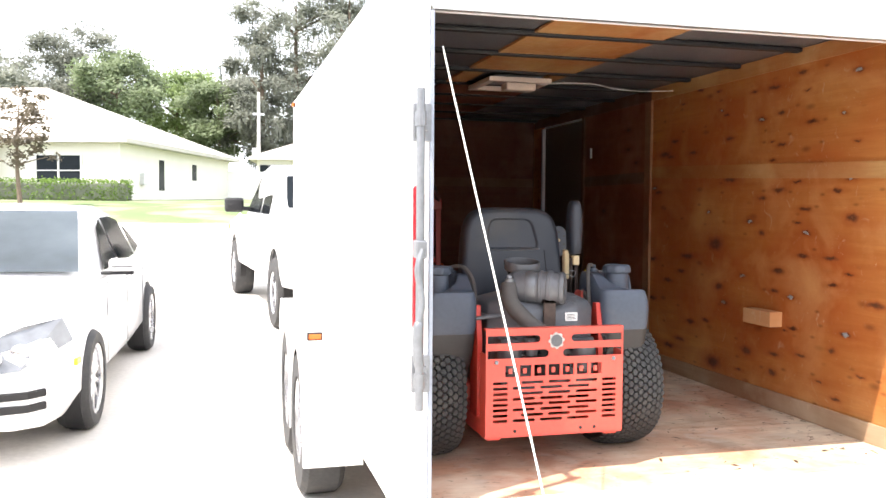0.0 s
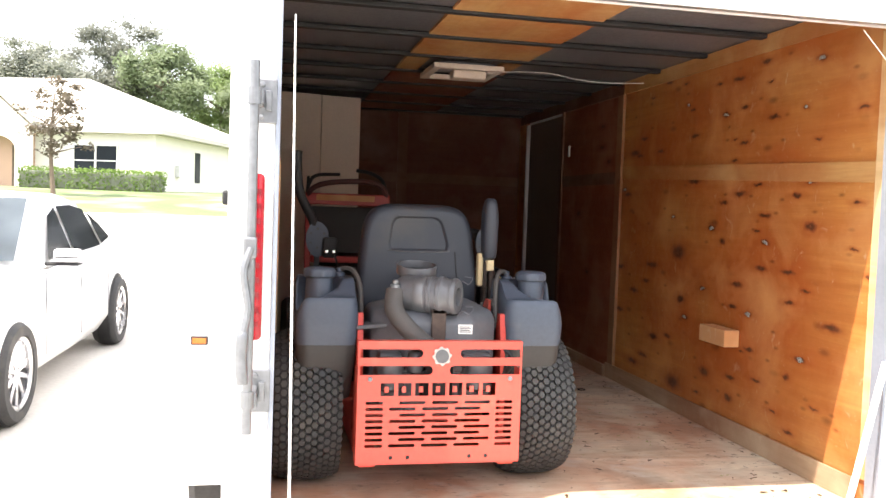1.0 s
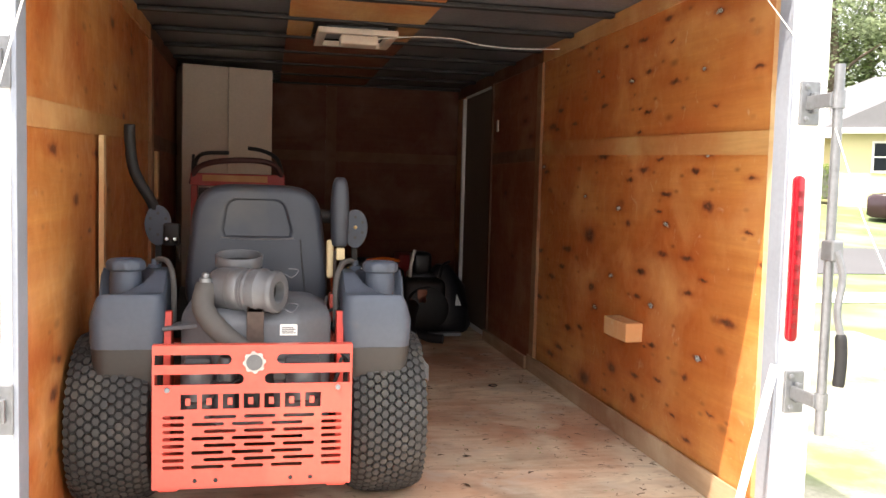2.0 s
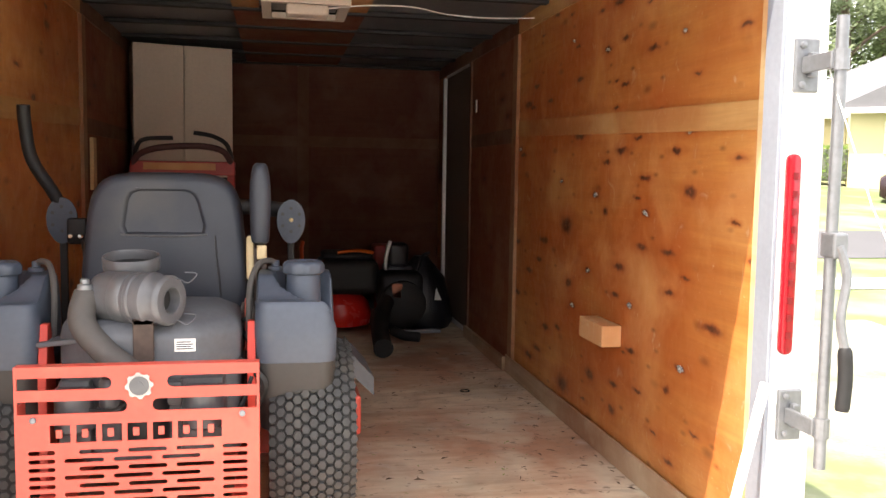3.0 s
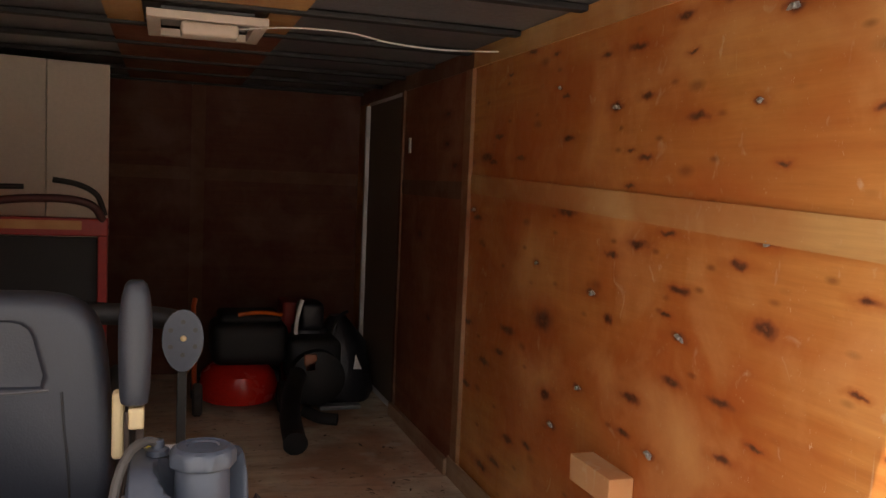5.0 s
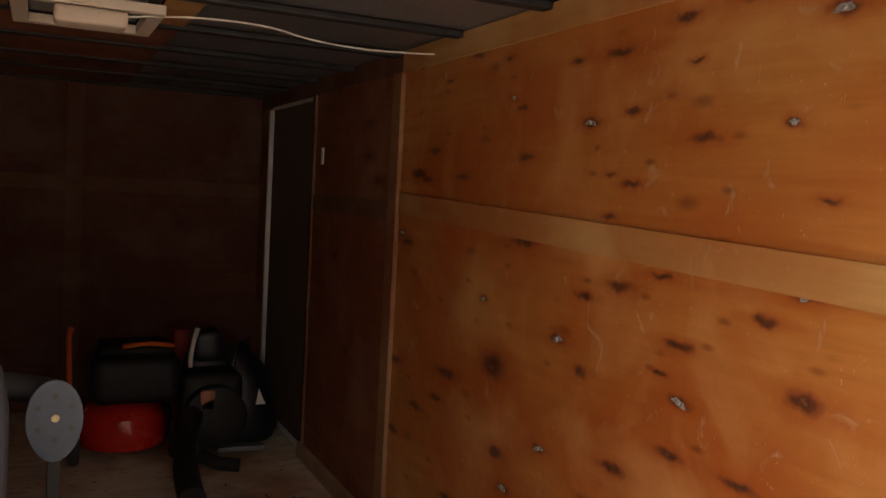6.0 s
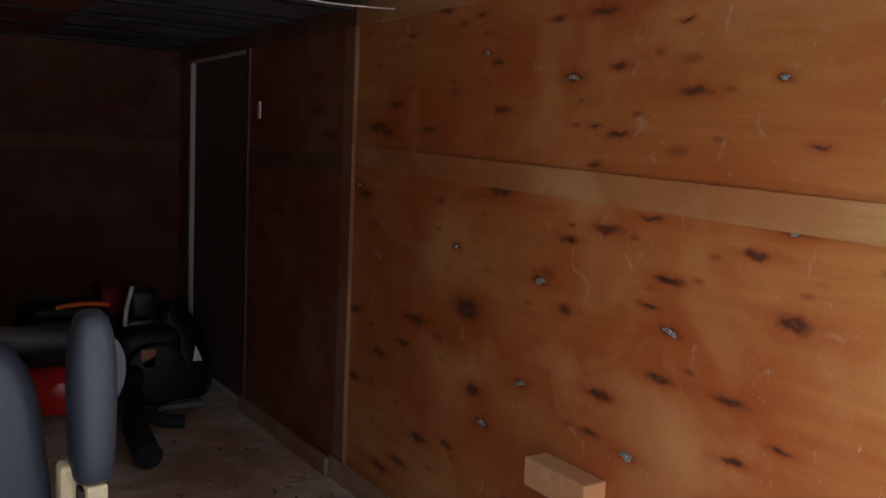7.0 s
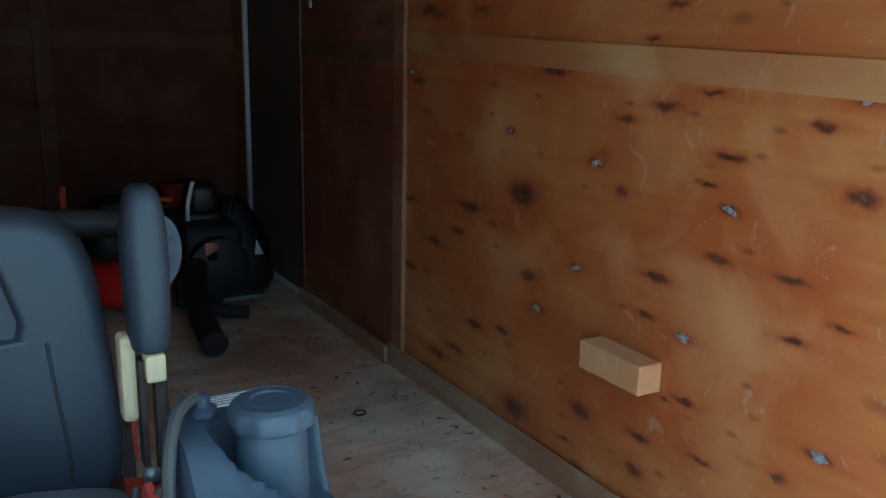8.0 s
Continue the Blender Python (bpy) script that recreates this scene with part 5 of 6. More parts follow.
nylon = material("black_nylon", (0.012, 0.013, 0.018), 0.4, 0.0, 0.3, 20.0, 0.4)
part("sack", bm, nylon, bag, smooth=True)
bm = mesh()
prism(bm, [(0, 0), (0.05, 0.0), (0.012, 0.085)], 0.003, pose(0.03, -0.185, 0.21) @ FACING["-y"])
part("mark", bm, paper, bag, "white triangle mark")
bm = mesh()
tube(bm, bend([(-0.13, -0.10, 0.06), (-0.12, -0.15, 0.25), (-0.06, -0.10, 0.48), (0.02, 0.0, 0.52)]), 0.012, 6)
part("strap", bm, nylon, bag, smooth=True)
pack = thing("tool_pack", "black and grey tool pack with small yellow tags", "bag", at=pose(2.47, 6.86, FZ))
bm = mesh()
box(bm, (-0.10, -0.11, 0.0), (0.10, 0.11, 0.46), 0.035, 3)
box(bm, (-0.08, -0.13, 0.44), (0.06, 0.06, 0.60), 0.03, 3)
part("body", bm, nylon, pack, smooth=True)
slab("tag", (-0.02, -0.116, 0.34), (0.02, -0.112, 0.352), cream, pack, "pale yellow tag")
slab("tag", (-0.01, -0.116, 0.25), (0.03, -0.112, 0.262), paper, pack, "pale tag")
bm = mesh()
tube(bm, bend([(-0.09, -0.10, 0.30), (-0.10, -0.13, 0.48), (-0.07, -0.13, 0.62)]), 0.012, 6)
part("reflective_strap", bm, paper, pack, "pale strap", smooth=True)
bm = mesh()
box(bm, (-0.12, -0.04, 0.0), (0.12, 0.04, 0.025), 0.006, 2)
tagged(part("metal_tray", bm, zinc, None, "small shiny metal tray on the floor", at=pose(2.62, 6.66, FZ)), category="tray")

# dry leaves and dirt on the floor
litter = mesh()
rl = random.Random(7)
for k in range(330):
    x, y = rl.uniform(1.78, 2.85), rl.uniform(2.98, 6.6)
    if rl.random() < 0.45:
        x = 2.86 - abs(rl.gauss(0, 0.18))
    r, a = rl.choice((0.002, 0.003, 0.004, 0.005, 0.007, 0.012)) * rl.uniform(0.8, 1.3), rl.uniform(0, 6.28)
    lift, curl = 0.002 + rl.uniform(0, 0.004), rl.uniform(0.1, 0.6) * r
    pts = [(x + r * math.cos(a + q) * k2, y + r * math.sin(a + q) * k2, FZ + lift + curl * k2 * abs(math.sin(q))) for q, k2 in ((0, 1.7), (1.2, 0.5), (2.4, 0.7), (3.3, 1.3), (4.5, 0.45), (5.5, 0.6))]
    litter.faces.new([litter.verts.new(p) for p in pts])
for k in range(34):   # twigs and dry stalks
    x, y, a, ln = rl.uniform(1.8, 2.85), rl.uniform(2.98, 5.6), rl.uniform(0, 3.14), rl.uniform(0.01, 0.035)
    p, q = Vector((x, y, FZ + 0.004)), Vector((x + ln * math.cos(a), y + ln * math.sin(a), FZ + 0.005))
    tube(litter, [p, (p + q) / 2 + Vector((0.003, 0.002, 0.001)), q], 0.0014, 4)
tagged(part("leaf_litter", litter, leaves("dry_brown_leaves", (0.105, 0.066, 0.040)), None, "scattered dry brown leaf bits on the trailer floor"), category="leaves", kind="stuff")

clippings = mesh()
for k in range(26):   # a few green clippings
    x, y, r, a = rl.uniform(1.9, 2.6), rl.uniform(3.2, 4.7), rl.uniform(0.004, 0.010), rl.uniform(0, 6.28)
    clippings.faces.new([clippings.verts.new((x + r * math.cos(a + q) * k2, y + r * math.sin(a + q) * k2, FZ + 0.004)) for q, k2 in ((0, 1.6), (1.5, 0.5), (3.1, 1.5), (4.6, 0.5))])
tagged(part("grass_clippings", clippings, leaf_hedge, None, "few green grass clippings on the trailer floor"), category="clippings", kind="stuff")
bm = mesh()   # a small ring lying on the floor
tube(bm, [(0.022 * math.cos(radians(q)), 0.022 * math.sin(radians(q)), 0.004) for q in range(0, 331, 30)], 0.003, 6)
tagged(part("loose_ring", bm, black_plastic, None, "small black split ring lying on the floor", smooth=True, at=pose(2.561, 5.051, FZ)), category="ring")

# ---- outside: the white saloon ----
def half_loft(bm, rows):
    """Mirrors half sections (y, [(x, z), ...]) about x = 0 and skins them."""
    loft(bm, [[(x, y, z) for x, z in half] + [(-x, y, z) for x, z in half[::-1]] for y, half in rows])


def saloon(name, label, paint, at, group="parked cars"):
    """A four-door saloon with its front towards -y; the origin lies between the front wheels on the ground."""
    car = thing(name, label, "car", group, at=at)
    bm = mesh()
    rows = []
    for y, w, lo, top, nose in ((-0.88, 0.50, 0.28, 0.60, 0.9), (-0.82, 0.72, 0.21, 0.66, 0.9), (-0.66, 0.845, 0.19, 0.72, 0.95), (-0.40, 0.895, 0.18, 0.79, 1), (0.0, 0.90, 0.19, 0.86, 1), (0.45, 0.89, 0.19, 0.92, 1),
                                (1.2, 0.89, 0.19, 0.94, 1), (2.2, 0.89, 0.19, 0.96, 1), (2.76, 0.885, 0.20, 0.97, 1), (3.2, 0.86, 0.22, 0.98, 1), (3.55, 0.80, 0.25, 0.95, 1), (3.68, 0.66, 0.32, 0.88, 0.95)):
        rows.append((y, [(w * 0.90, lo), (w, lo + 0.14), (w * 1.0, 0.55 * top + 0.12), (w * 0.985, top - 0.12), (w * 0.93, top - 0.035), (w * 0.80, top), (w * 0.45, top + 0.025), (0.02, top + 0.035)]))
    half_loft(bm, rows)
    body = part("body", bm, paint, car, smooth=True)
    bm = mesh()
    rows = []
    for y, bz, tz, bw, tw in ((0.42, 0.90, 0.93, 0.74, 0.70), (0.75, 0.91, 1.12, 0.78, 0.66), (1.20, 0.92, 1.37, 0.80, 0.60), (1.45, 0.92, 1.42, 0.80, 0.585), (1.95, 0.93, 1.435, 0.80, 0.58), (2.40, 0.94, 1.38, 0.79, 0.57), (2.80, 0.95, 1.20, 0.77, 0.60), (3.15, 0.96, 1.0, 0.74, 0.66)):
        bw, tw = bw * 1.04, tw * 1.06
        rows.append((y, [(bw, bz), (bw * 0.55 + tw * 0.45, bz * 0.5 + tz * 0.5), (tw, tz - 0.03), (tw * 0.9, tz), (0.02, tz + 0.02)]))
    half_loft(bm, rows)
    part("cabin", bm, paint, car, smooth=True)
    def side_x(z, top=1.40):
        return 0.837 - 0.195 * (z - 0.92) / 0.48 + 0.012
    for s in (-1, 1):
        for pane in (((0.86, 0.965), (1.25, 1.27), (1.50, 1.335), (1.50, 0.965)), ((1.56, 0.965), (1.56, 1.34), (1.95, 1.345), (2.28, 1.30), (2.38, 0.98)), ((2.43, 0.99), (2.36, 1.28), (2.62, 1.16), (2.80, 1.03))):
            bm = mesh()
            f = bm.faces.new([bm.verts.new((s * side_x(z), y, z)) for y, z in pane])
            bmesh.ops.solidify(bm, geom=[f], thickness=0.006 * s)
            part("side_window", bm, dark_glass, car)
        bm = mesh()
        box(bm, (s * 0.86, 0.84, 0.95), (s * 1.04, 0.95, 1.05), 0.03, 3)
        mirror = part("wing_mirror", bm, paint, car, smooth=True)
        bm = mesh()
        box(bm, (s * 0.80, 0.86, 0.925), (s * 1.03, 0.94, 0.947), 0.008)
        box(bm, (s * 0.88, 0.835, 0.985), (s * 1.03, 0.838, 0.993))
        part("trim", bm, black_plastic, mirror, "black strips under and across the mirror")
        for y in (0.0, 2.76):
            bm = mesh()
            lathe(bm, [(0.345, 0), (0.345, 0.10)], pose(s * 0.79, y, 0.335, 0, 90 * s, 0), 32)
            part("wheel_arch", bm, black_plastic, car, smooth=True)
            road_wheel("wheel", s * 0.832, y, 0.322, 0.20, s, car, 10, rim_r=0.74)
        bm = mesh()
        loft(bm, [[(s * x, y, z) for x, y, z in ring] for ring in (
            [(0.40, -0.80, 0.53), (0.66, -0.77, 0.55), (0.85, -0.48, 0.66), (0.80, -0.46, 0.785), (0.64, -0.62, 0.755), (0.52, -0.74, 0.70)],
            [(0.40, -0.895, 0.53), (0.69, -0.845, 0.55), (0.892, -0.505, 0.665), (0.835, -0.495, 0.80), (0.67, -0.675, 0.775), (0.53, -0.815, 0.715)])])
        lamp = part("headlight", bm, material("headlight_lens", (0.20, 0.21, 0.225), 0.08, 0.3, 0.25, 5.0, 0.0, fine=12.0), car, "clear headlight with dark inner parts")
        for k in range(2):
            bm = mesh()
            lathe(bm, [(0.045, 0), (0.052, 0.02), (0.03, 0.012)], pose(s * (0.56 + 0.12 * k), -0.865 + 0.085 * k, 0.625 + 0.02 * k, 90, 0, 25 * s), 20)
            part("reflector", bm, chrome, lamp, smooth=True)
        bm = mesh()
        box(bm, (s * 0.875, -0.46, 0.50), (s * 0.905, -0.36, 0.54), 0.004)
        part("side_marker", bm, material("yellow_marker", (0.55, 0.62, 0.05), 0.2, 0.0, 0.05, 9.0, 0.0), car, "yellow side marker")
        for k in range(2):
            bm = mesh()
            prism(bm, [(s * 0.38, -0.905), (s * 0.56, -0.885), (s * 0.73, -0.825), (s * 0.80, -0.74), (s * 0.74, -0.70), (s * 0.38, -0.80)][::s], 0.045, pose(0, 0, 0.31 + 0.075 * k), 0.006)
            part("intake_slot", bm, black_plastic, car)
        for y in (0.62, 1.52, 2.42):
            bm = mesh()
            box(bm, (s * 0.886, y - 0.003, 0.32), (s * 0.8925, y + 0.003, 0.90))
            part("door_gap", bm, engine_grey, car)
        for y in (1.35, 2.28):
            bm = mesh()
            box(bm, (s * 0.885, y - 0.10, 0.80), (s * 0.915, y + 0.08, 0.825), 0.008)
            part("door_handle", bm, paint, car)
    bm = mesh()
    f = bm.faces.new([bm.verts.new(p) for p in ((-0.74, 0.47, 0.955), (0.74, 0.47, 0.955), (0.605, 1.17, 1.372), (-0.605, 1.17, 1.372))])
    bmesh.ops.solidify(bm, geom=[f], thickness=0.006)
    bmesh.ops.translate(bm, vec=(0, -0.03, 0.035), verts=bm.verts)
    part("windscreen", bm, material("windscreen_glass", (0.16, 0.19, 0.21), 0.04, 0.4, 0.3, 1.2, 0.0, fine=3.0), car)
    bm = mesh()
    box(bm, (-0.36, -0.915, 0.42), (0.36, -0.83, 0.66), 0.03, 2)
    part("grille", bm, black_plastic, car)
    for k in range(3):
        bm = mesh()
        box(bm, (-0.35, -0.930, 0.46 + 0.06 * k), (0.35, -0.910, 0.475 + 0.06 * k), 0.004)
        part("grille_bar", bm, chrome, car)
    bm = mesh()
    box(bm, (-0.30, -0.905, 0.27), (0.30, -0.80, 0.36), 0.02)
    part("lower_intake", bm, black_plastic, car)
    return car
CAR_AT = pose(-1.70, 5.93, ground_z(0, 6), math.degrees(math.atan(0.015)), 0, -2.8) @ Matrix.Diagonal((1.03, 1.03, 0.97, 1))
saloon("white_saloon", "white four-door saloon parked nose forward on the driveway", car_white, CAR_AT)

# ---- the white pickup that tows the trailer ----
def pickup(at):
    truck = thing("pickup_truck", "white crew-cab pickup hitched in front of the trailer", "truck", "parked cars", at=at)
    w = 0.98
    bm = mesh()
    low = [(-1.25, 0.55)]
    for cy in (0.0, 3.68):
        low += [(cy - 0.46 * math.cos(radians(a)), 0.50 + 0.46 * math.sin(radians(a))) for a in range(0, 181, 20)]
    low += [(4.55, 0.50), (4.58, 0.95), (4.45, 1.08), (2.95, 1.20), (2.90, 1.22), (-1.22, 1.24), (-1.27, 1.15)]
    prism(bm, low, 2 * w, pose(-w, 0, 0) @ FACING["+x"], 0.05, 2)
    part("body", bm, car_white, truck, smooth=True)
    bm = mesh()
    rows = []
    for y, bw, tw, bz, tz in ((0.72, 0.90, 0.86, 1.20, 1.24), (0.80, 0.90, 0.78, 1.20, 1.80), (0.95, 0.90, 0.76, 1.20, 1.87), (1.9, 0.90, 0.76, 1.20, 1.90), (2.35, 0.90, 0.75, 1.20, 1.86), (3.0, 0.90, 0.84, 1.18, 1.22)):
        rows.append((y, [(bw, bz), (bw * 0.45 + tw * 0.55, bz * 0.45 + tz * 0.55), (tw, tz - 0.05), (tw * 0.93, tz), (0.02, tz + 0.02)]))
    half_loft(bm, rows)
    part("cab", bm, car_white, truck, smooth=True)
    for s in (-1, 1):
        for pane in (((0.86, 1.27), (0.92, 1.72), (1.55, 1.76), (1.55, 1.27)), ((1.63, 1.27), (1.63, 1.76), (2.30, 1.74), (2.72, 1.36), (2.74, 1.27))):
            bm = mesh()
            f = bm.faces.new([bm.verts.new((s * (0.915 - 0.16 * (z - 1.2) / 0.62), y, z)) for y, z in pane])
            bmesh.ops.solidify(bm, geom=[f], thickness=0.008 * s)
            part("side_window", bm, dark_glass, truck)
        bm = mesh()
        box(bm, (s * 0.98, 2.55, 1.26), (s * 1.24, 2.68, 1.46), 0.04, 3)
        box(bm, (s * 0.90, 2.58, 1.28), (s * 1.0, 2.64, 1.34), 0.01)
        part("wing_mirror", bm, black_plastic, truck, "black door mirror", smooth=True)
        for y in (0.0, 3.68):
            bm = mesh()
            lathe(bm, [(0.44, 0), (0.44, 0.08)], pose(s * 0.86, y, 0.50, 0, 90 * s, 0), 32)
            part("wheel_arch", bm, black_plastic, truck, smooth=True)
            road_wheel("wheel", s * 0.86, y, 0.40, 0.27, s, truck, 6, rim_r=0.62)
        bm = mesh()
        box(bm, (s * 0.90, -1.30, 0.78), (s * 0.995, -1.20, 1.16), 0.02)
        part("tail_light", bm, red_lens, truck, "red tail light")
        bm = mesh()
        box(bm, (s * 0.97, 4.3, 0.95), (s * 0.99, 4.5, 1.05), 0.01)
        part("side_marker", bm, amber_lens, truck)
    bm = mesh()
    box(bm, (-0.70, 0.735, 1.30), (0.70, 0.775, 1.74), 0.02, 2, Matrix.Translation((0, 0, 0)))
    part("rear_window", bm, dark_glass, truck)
    bm = mesh()
    box(bm, (-0.9, -1.42, 0.52), (0.9, -1.26, 0.70), 0.03)
    part("rear_bumper", bm, alloy, truck, "pale metal bumper", smooth=True)
    return truck
pickup(pose(1.60, 9.96, ground_z(0, 10), math.degrees(math.atan(0.015)), 0, 5.6))

# ---- houses ----
def hip_roof(bm, x0, x1, y0, y1, z, rise, over=0.5, ridge=None):
    """A hipped roof over a rectangle, its ridge along the longer side."""
    a, b, c, d = x0 - over, x1 + over, y0 - over, y1 + over
    run = min(b - a, d - c) / 2
    if b - a >= d - c:
        r0, r1 = ((a + run, (c + d) / 2), (b - run, (c + d) / 2))
    else:
        r0, r1 = (((a + b) / 2, c + run), ((a + b) / 2, d - run))
    base = [bm.verts.new((x, y, z)) for x, y in ((a, c), (b, c), (b, d), (a, d))]
    low = [bm.verts.new((x, y, z - 0.18)) for x, y in ((a, c), (b, c), (b, d), (a, d))]
    p, q = bm.verts.new((*r0, z + rise)), bm.verts.new((*r1, z + rise))
    if b - a >= d - c:
        quads = ((base[0], base[1], q, p), (base[1], base[2], q), (base[2], base[3], p, q), (base[3], base[0], p))
    else:
        quads = ((base[0], base[1], p), (base[1], base[2], q, p), (base[2], base[3], q), (base[3], base[0], p, q))
    for f in quads:
        bm.faces.new(f)
    for i in range(4):
        bm.faces.new((low[i], low[(i + 1) % 4], base[(i + 1) % 4], base[i]))
    bm.faces.new(low[::-1])


def window_at(house, x0, x1, z0, z1, y, bars=1, name="window"):
    """A window in a wall that faces -y."""
    bm = mesh()
    box(bm, (x0, y - 0.02, z0), (x1, y - 0.004, z1))
    win = part(name, bm, dark_glass, house, "dark window pane")
    bm = mesh()
    for a, b in (((x0 - 0.08, z0 - 0.08), (x1 + 0.08, z0)), ((x0 - 0.08, z1), (x1 + 0.08, z1 + 0.08)), ((x0 - 0.08, z0), (x0, z1)), ((x1, z0), (x1 + 0.08, z1))):
        box(bm, (a[0], y - 0.06, a[1]), (b[0], y, b[1]))
    for k in range(bars):
        xm = x0 + (x1 - x0) * (k + 1) / (bars + 1)
        box(bm, (xm - 0.04, y - 0.05, z0), (xm + 0.04, y - 0.021, z1))
    box(bm, (x0, y - 0.045, (z0 + z1) / 2 - 0.025), (x1, y - 0.021, (z0 + z1) / 2 + 0.025))
    part("frame", bm, white_trim, win)


HZ = ground_z(0, 38) - 0.32
house = thing("bungalow", "pale cream stucco bungalow with a broad hipped roof", "house", "houses", at=pose(-3.85, 38, HZ, 0, 0, -19))
bm = mesh()
box(bm, (-19, 0, -0.5), (0, 14, 2.75))
part("wall", bm, stucco, house)
bm = mesh()
hip_roof(bm, -19, 0, 0, 14, 2.85, 3.1)
part("roof", bm, shingle, house)
window_at(house, -3.6, -1.7, 0.9, 2.15, 0)
bm = mesh()   # porch gable with its arch
arch = [(-9.2, 0), (-8.6, 0), (-8.6, 1.9)] + [(-7.6 - 1.0 * math.cos(radians(a)), 1.9 + 0.55 * math.sin(radians(a))) for a in range(0, 181, 15)] + [(-6.6, 0), (-6.0, 0), (-6.0, 2.9), (-7.6, 4.2), (-9.2, 2.9)]
prism(bm, arch, 0.35, pose(0, -0.6, 0) @ FACING["-y"])
porch = part("porch", bm, stucco, house)
porch.location.x = 0.9
bm = mesh()
box(bm, (-8.9, -0.03, 0.05), (-6.3, -0.004, 2.6))
part("porch_wall", bm, peach, porch, "peach-coloured wall behind the arch")
bm = mesh()
box(bm, (-7.3, -0.08, 0.05), (-6.55, -0.035, 2.1))
part("front_door", bm, bark, porch, "dark brown front door")
bm = mesh()
for s in (-1, 1):
    box(bm, (0, 0, 0), (2.25, 0.9, 0.14), 0, 1, pose(-7.6, -1.0, 4.35) @ (pose(0, 0, 0, 0, 39, 0) if s > 0 else pose(0, 0, 0, 0, 141, 0)))
part("porch_roof", bm, shingle, porch)
for y in (4.0, 8.2):
    bm = mesh()
    box(bm, (-0.01, y, 0.8 if y < 5 else 1.4), (0.03, y + 0.55, 2.2))
    part("side_window", bm, dark_glass, house, "narrow dark side window")
bm = mesh()
box(bm, (-0.004, 1.9, 1.0), (0.20, 2.3, 1.5), 0.02)
part("meter_box", bm, grey_alu, house)
bm = mesh()
tube(bm, [(-1.2, 4.5, 3.3), (-1.2, 4.5, 3.95)], 0.07, 10)
part("roof_pipe", bm, grey_alu, house)
bm = mesh()
for a, b in (((-13.5, -0.02), (-11.3, -0.004)),):
    box(bm, (a[0], a[1], 0.8), (b[0], b[1], 2.2))
part("window", bm, dark_glass, house)

# unseen house added behind the camera to keep low sky light out
light_block = thing("unseen_shade_house", "unseen plain house behind the camera, added to block sky light", "house", "houses", at=pose(-13, -17, ground_z(0, -17)))
bm = mesh()
box(bm, (0, 0, -0.3), (24, 10, 2.75))
part("wall", bm, stucco, light_block)
bm = mesh()
hip_roof(bm, 0, 24, 0, 10, 2.85, 3.0)
part("roof", bm, grey_shingle, light_block)
bm = mesh()
box(bm, (9.0, 10.003, 0.0), (14.0, 10.05, 2.2), 0.01)
for k in range(1, 4):
    box(bm, (9.05, 10.05, 0.55 * k - 0.015), (13.95, 10.062, 0.55 * k + 0.015))
part("garage_door", bm, white_trim, light_block, "white panelled door of the added unseen house")

far_house = thing("far_bungalow", "distant white bungalow with a screened porch", "house", "houses", at=pose(2.6, 58, ground_z(0, 58), 0, 0, -8))
bm = mesh()
box(bm, (0, 0, -0.5), (13, 10, 2.6))
part("wall", bm, stucco, far_house)
bm = mesh()
hip_roof(bm, 0, 13, 0, 10, 2.7, 2.2)
part("roof", bm, shingle, far_house)
bm = mesh()
box(bm, (0.2, -0.05, 0.9), (2.6, -0.004, 2.2))
part("porch_screen", bm, dark_glass, far_house)
window_at(far_house, 0.9, 2.0, 1.1, 2.0, -0.06)
bm = mesh()
box(bm, (-1.7, 51.0, ground_z(0, 50) - 0.2), (8, 51.1, ground_z(0, 50) + 1.6))
tagged(part("white_fence", bm, white_trim, None, "long plain white garden fence between the houses"), category="fence")

yard_house = thing("yellow_bungalow", "yellow bungalow with a grey shingle roof behind a hedge", "house", "houses", at=pose(21.0, 33.5, ground_z(0, 33), 0, 0, -34))
bm = mesh()
box(bm, (0, 0, -0.5), (15, 10, 2.45))
box(bm, (3.4, -3.2, -0.5), (11, 0.1, 2.45))
part("wall", bm, yellow_wall, yard_house)
bm = mesh()
hip_roof(bm, 0, 15, 0, 10, 2.55, 2.9, 0.6)
gable = [bm.verts.new(p) for p in ((2.8, -3.8, 2.5), (11.6, -3.8, 2.5), (7.2, -3.8, 4.6), (7.2, 3.5, 4.7))]
bm.faces.new((gable[0], gable[2], gable[3])), bm.faces.new((gable[1], gable[3], gable[2])), bm.faces.new((gable[0], gable[1], gable[2]))
part("roof", bm, grey_shingle, yard_house)
bm = mesh()
box(bm, (-0.65, -0.68, 2.36), (15.65, -0.60, 2.56))
box(bm, (2.8, -3.86, 2.32), (11.6, -3.80, 2.52))
part("fascia", bm, white_trim, yard_house)
window_at(yard_house, 4.6, 6.6, 1.0, 2.0, -3.2)
window_at(yard_house, 1.0, 2.4, 1.0, 2.0, 0)

# ---- plants ----
def leaf_quads(bm, rl, centre, radius, count, size, flat=1.0):
    """Small leaves strewn through an uneven clump."""
    for _ in range(count):
        d = Vector((rl.gauss(0, 1), rl.gauss(0, 1), rl.gauss(0, 1) * flat))
        d = d.normalized() * radius * 1.5 * rl.random() ** 0.9
        c = Vector(centre) + Vector((d.x, d.y, d.z * flat))
        u = Vector((rl.uniform(-1, 1), rl.uniform(-1, 1), rl.uniform(-0.6, 0.6))).normalized()
        v = u.orthogonal().normalized()
        s = size * rl.uniform(0.6, 1.4)
        bm.faces.new([bm.verts.new(c + s * (a * u + b * v)) for a, b in ((-0.6, 0), (0, -0.35), (0.7, 0), (0, 0.35))])


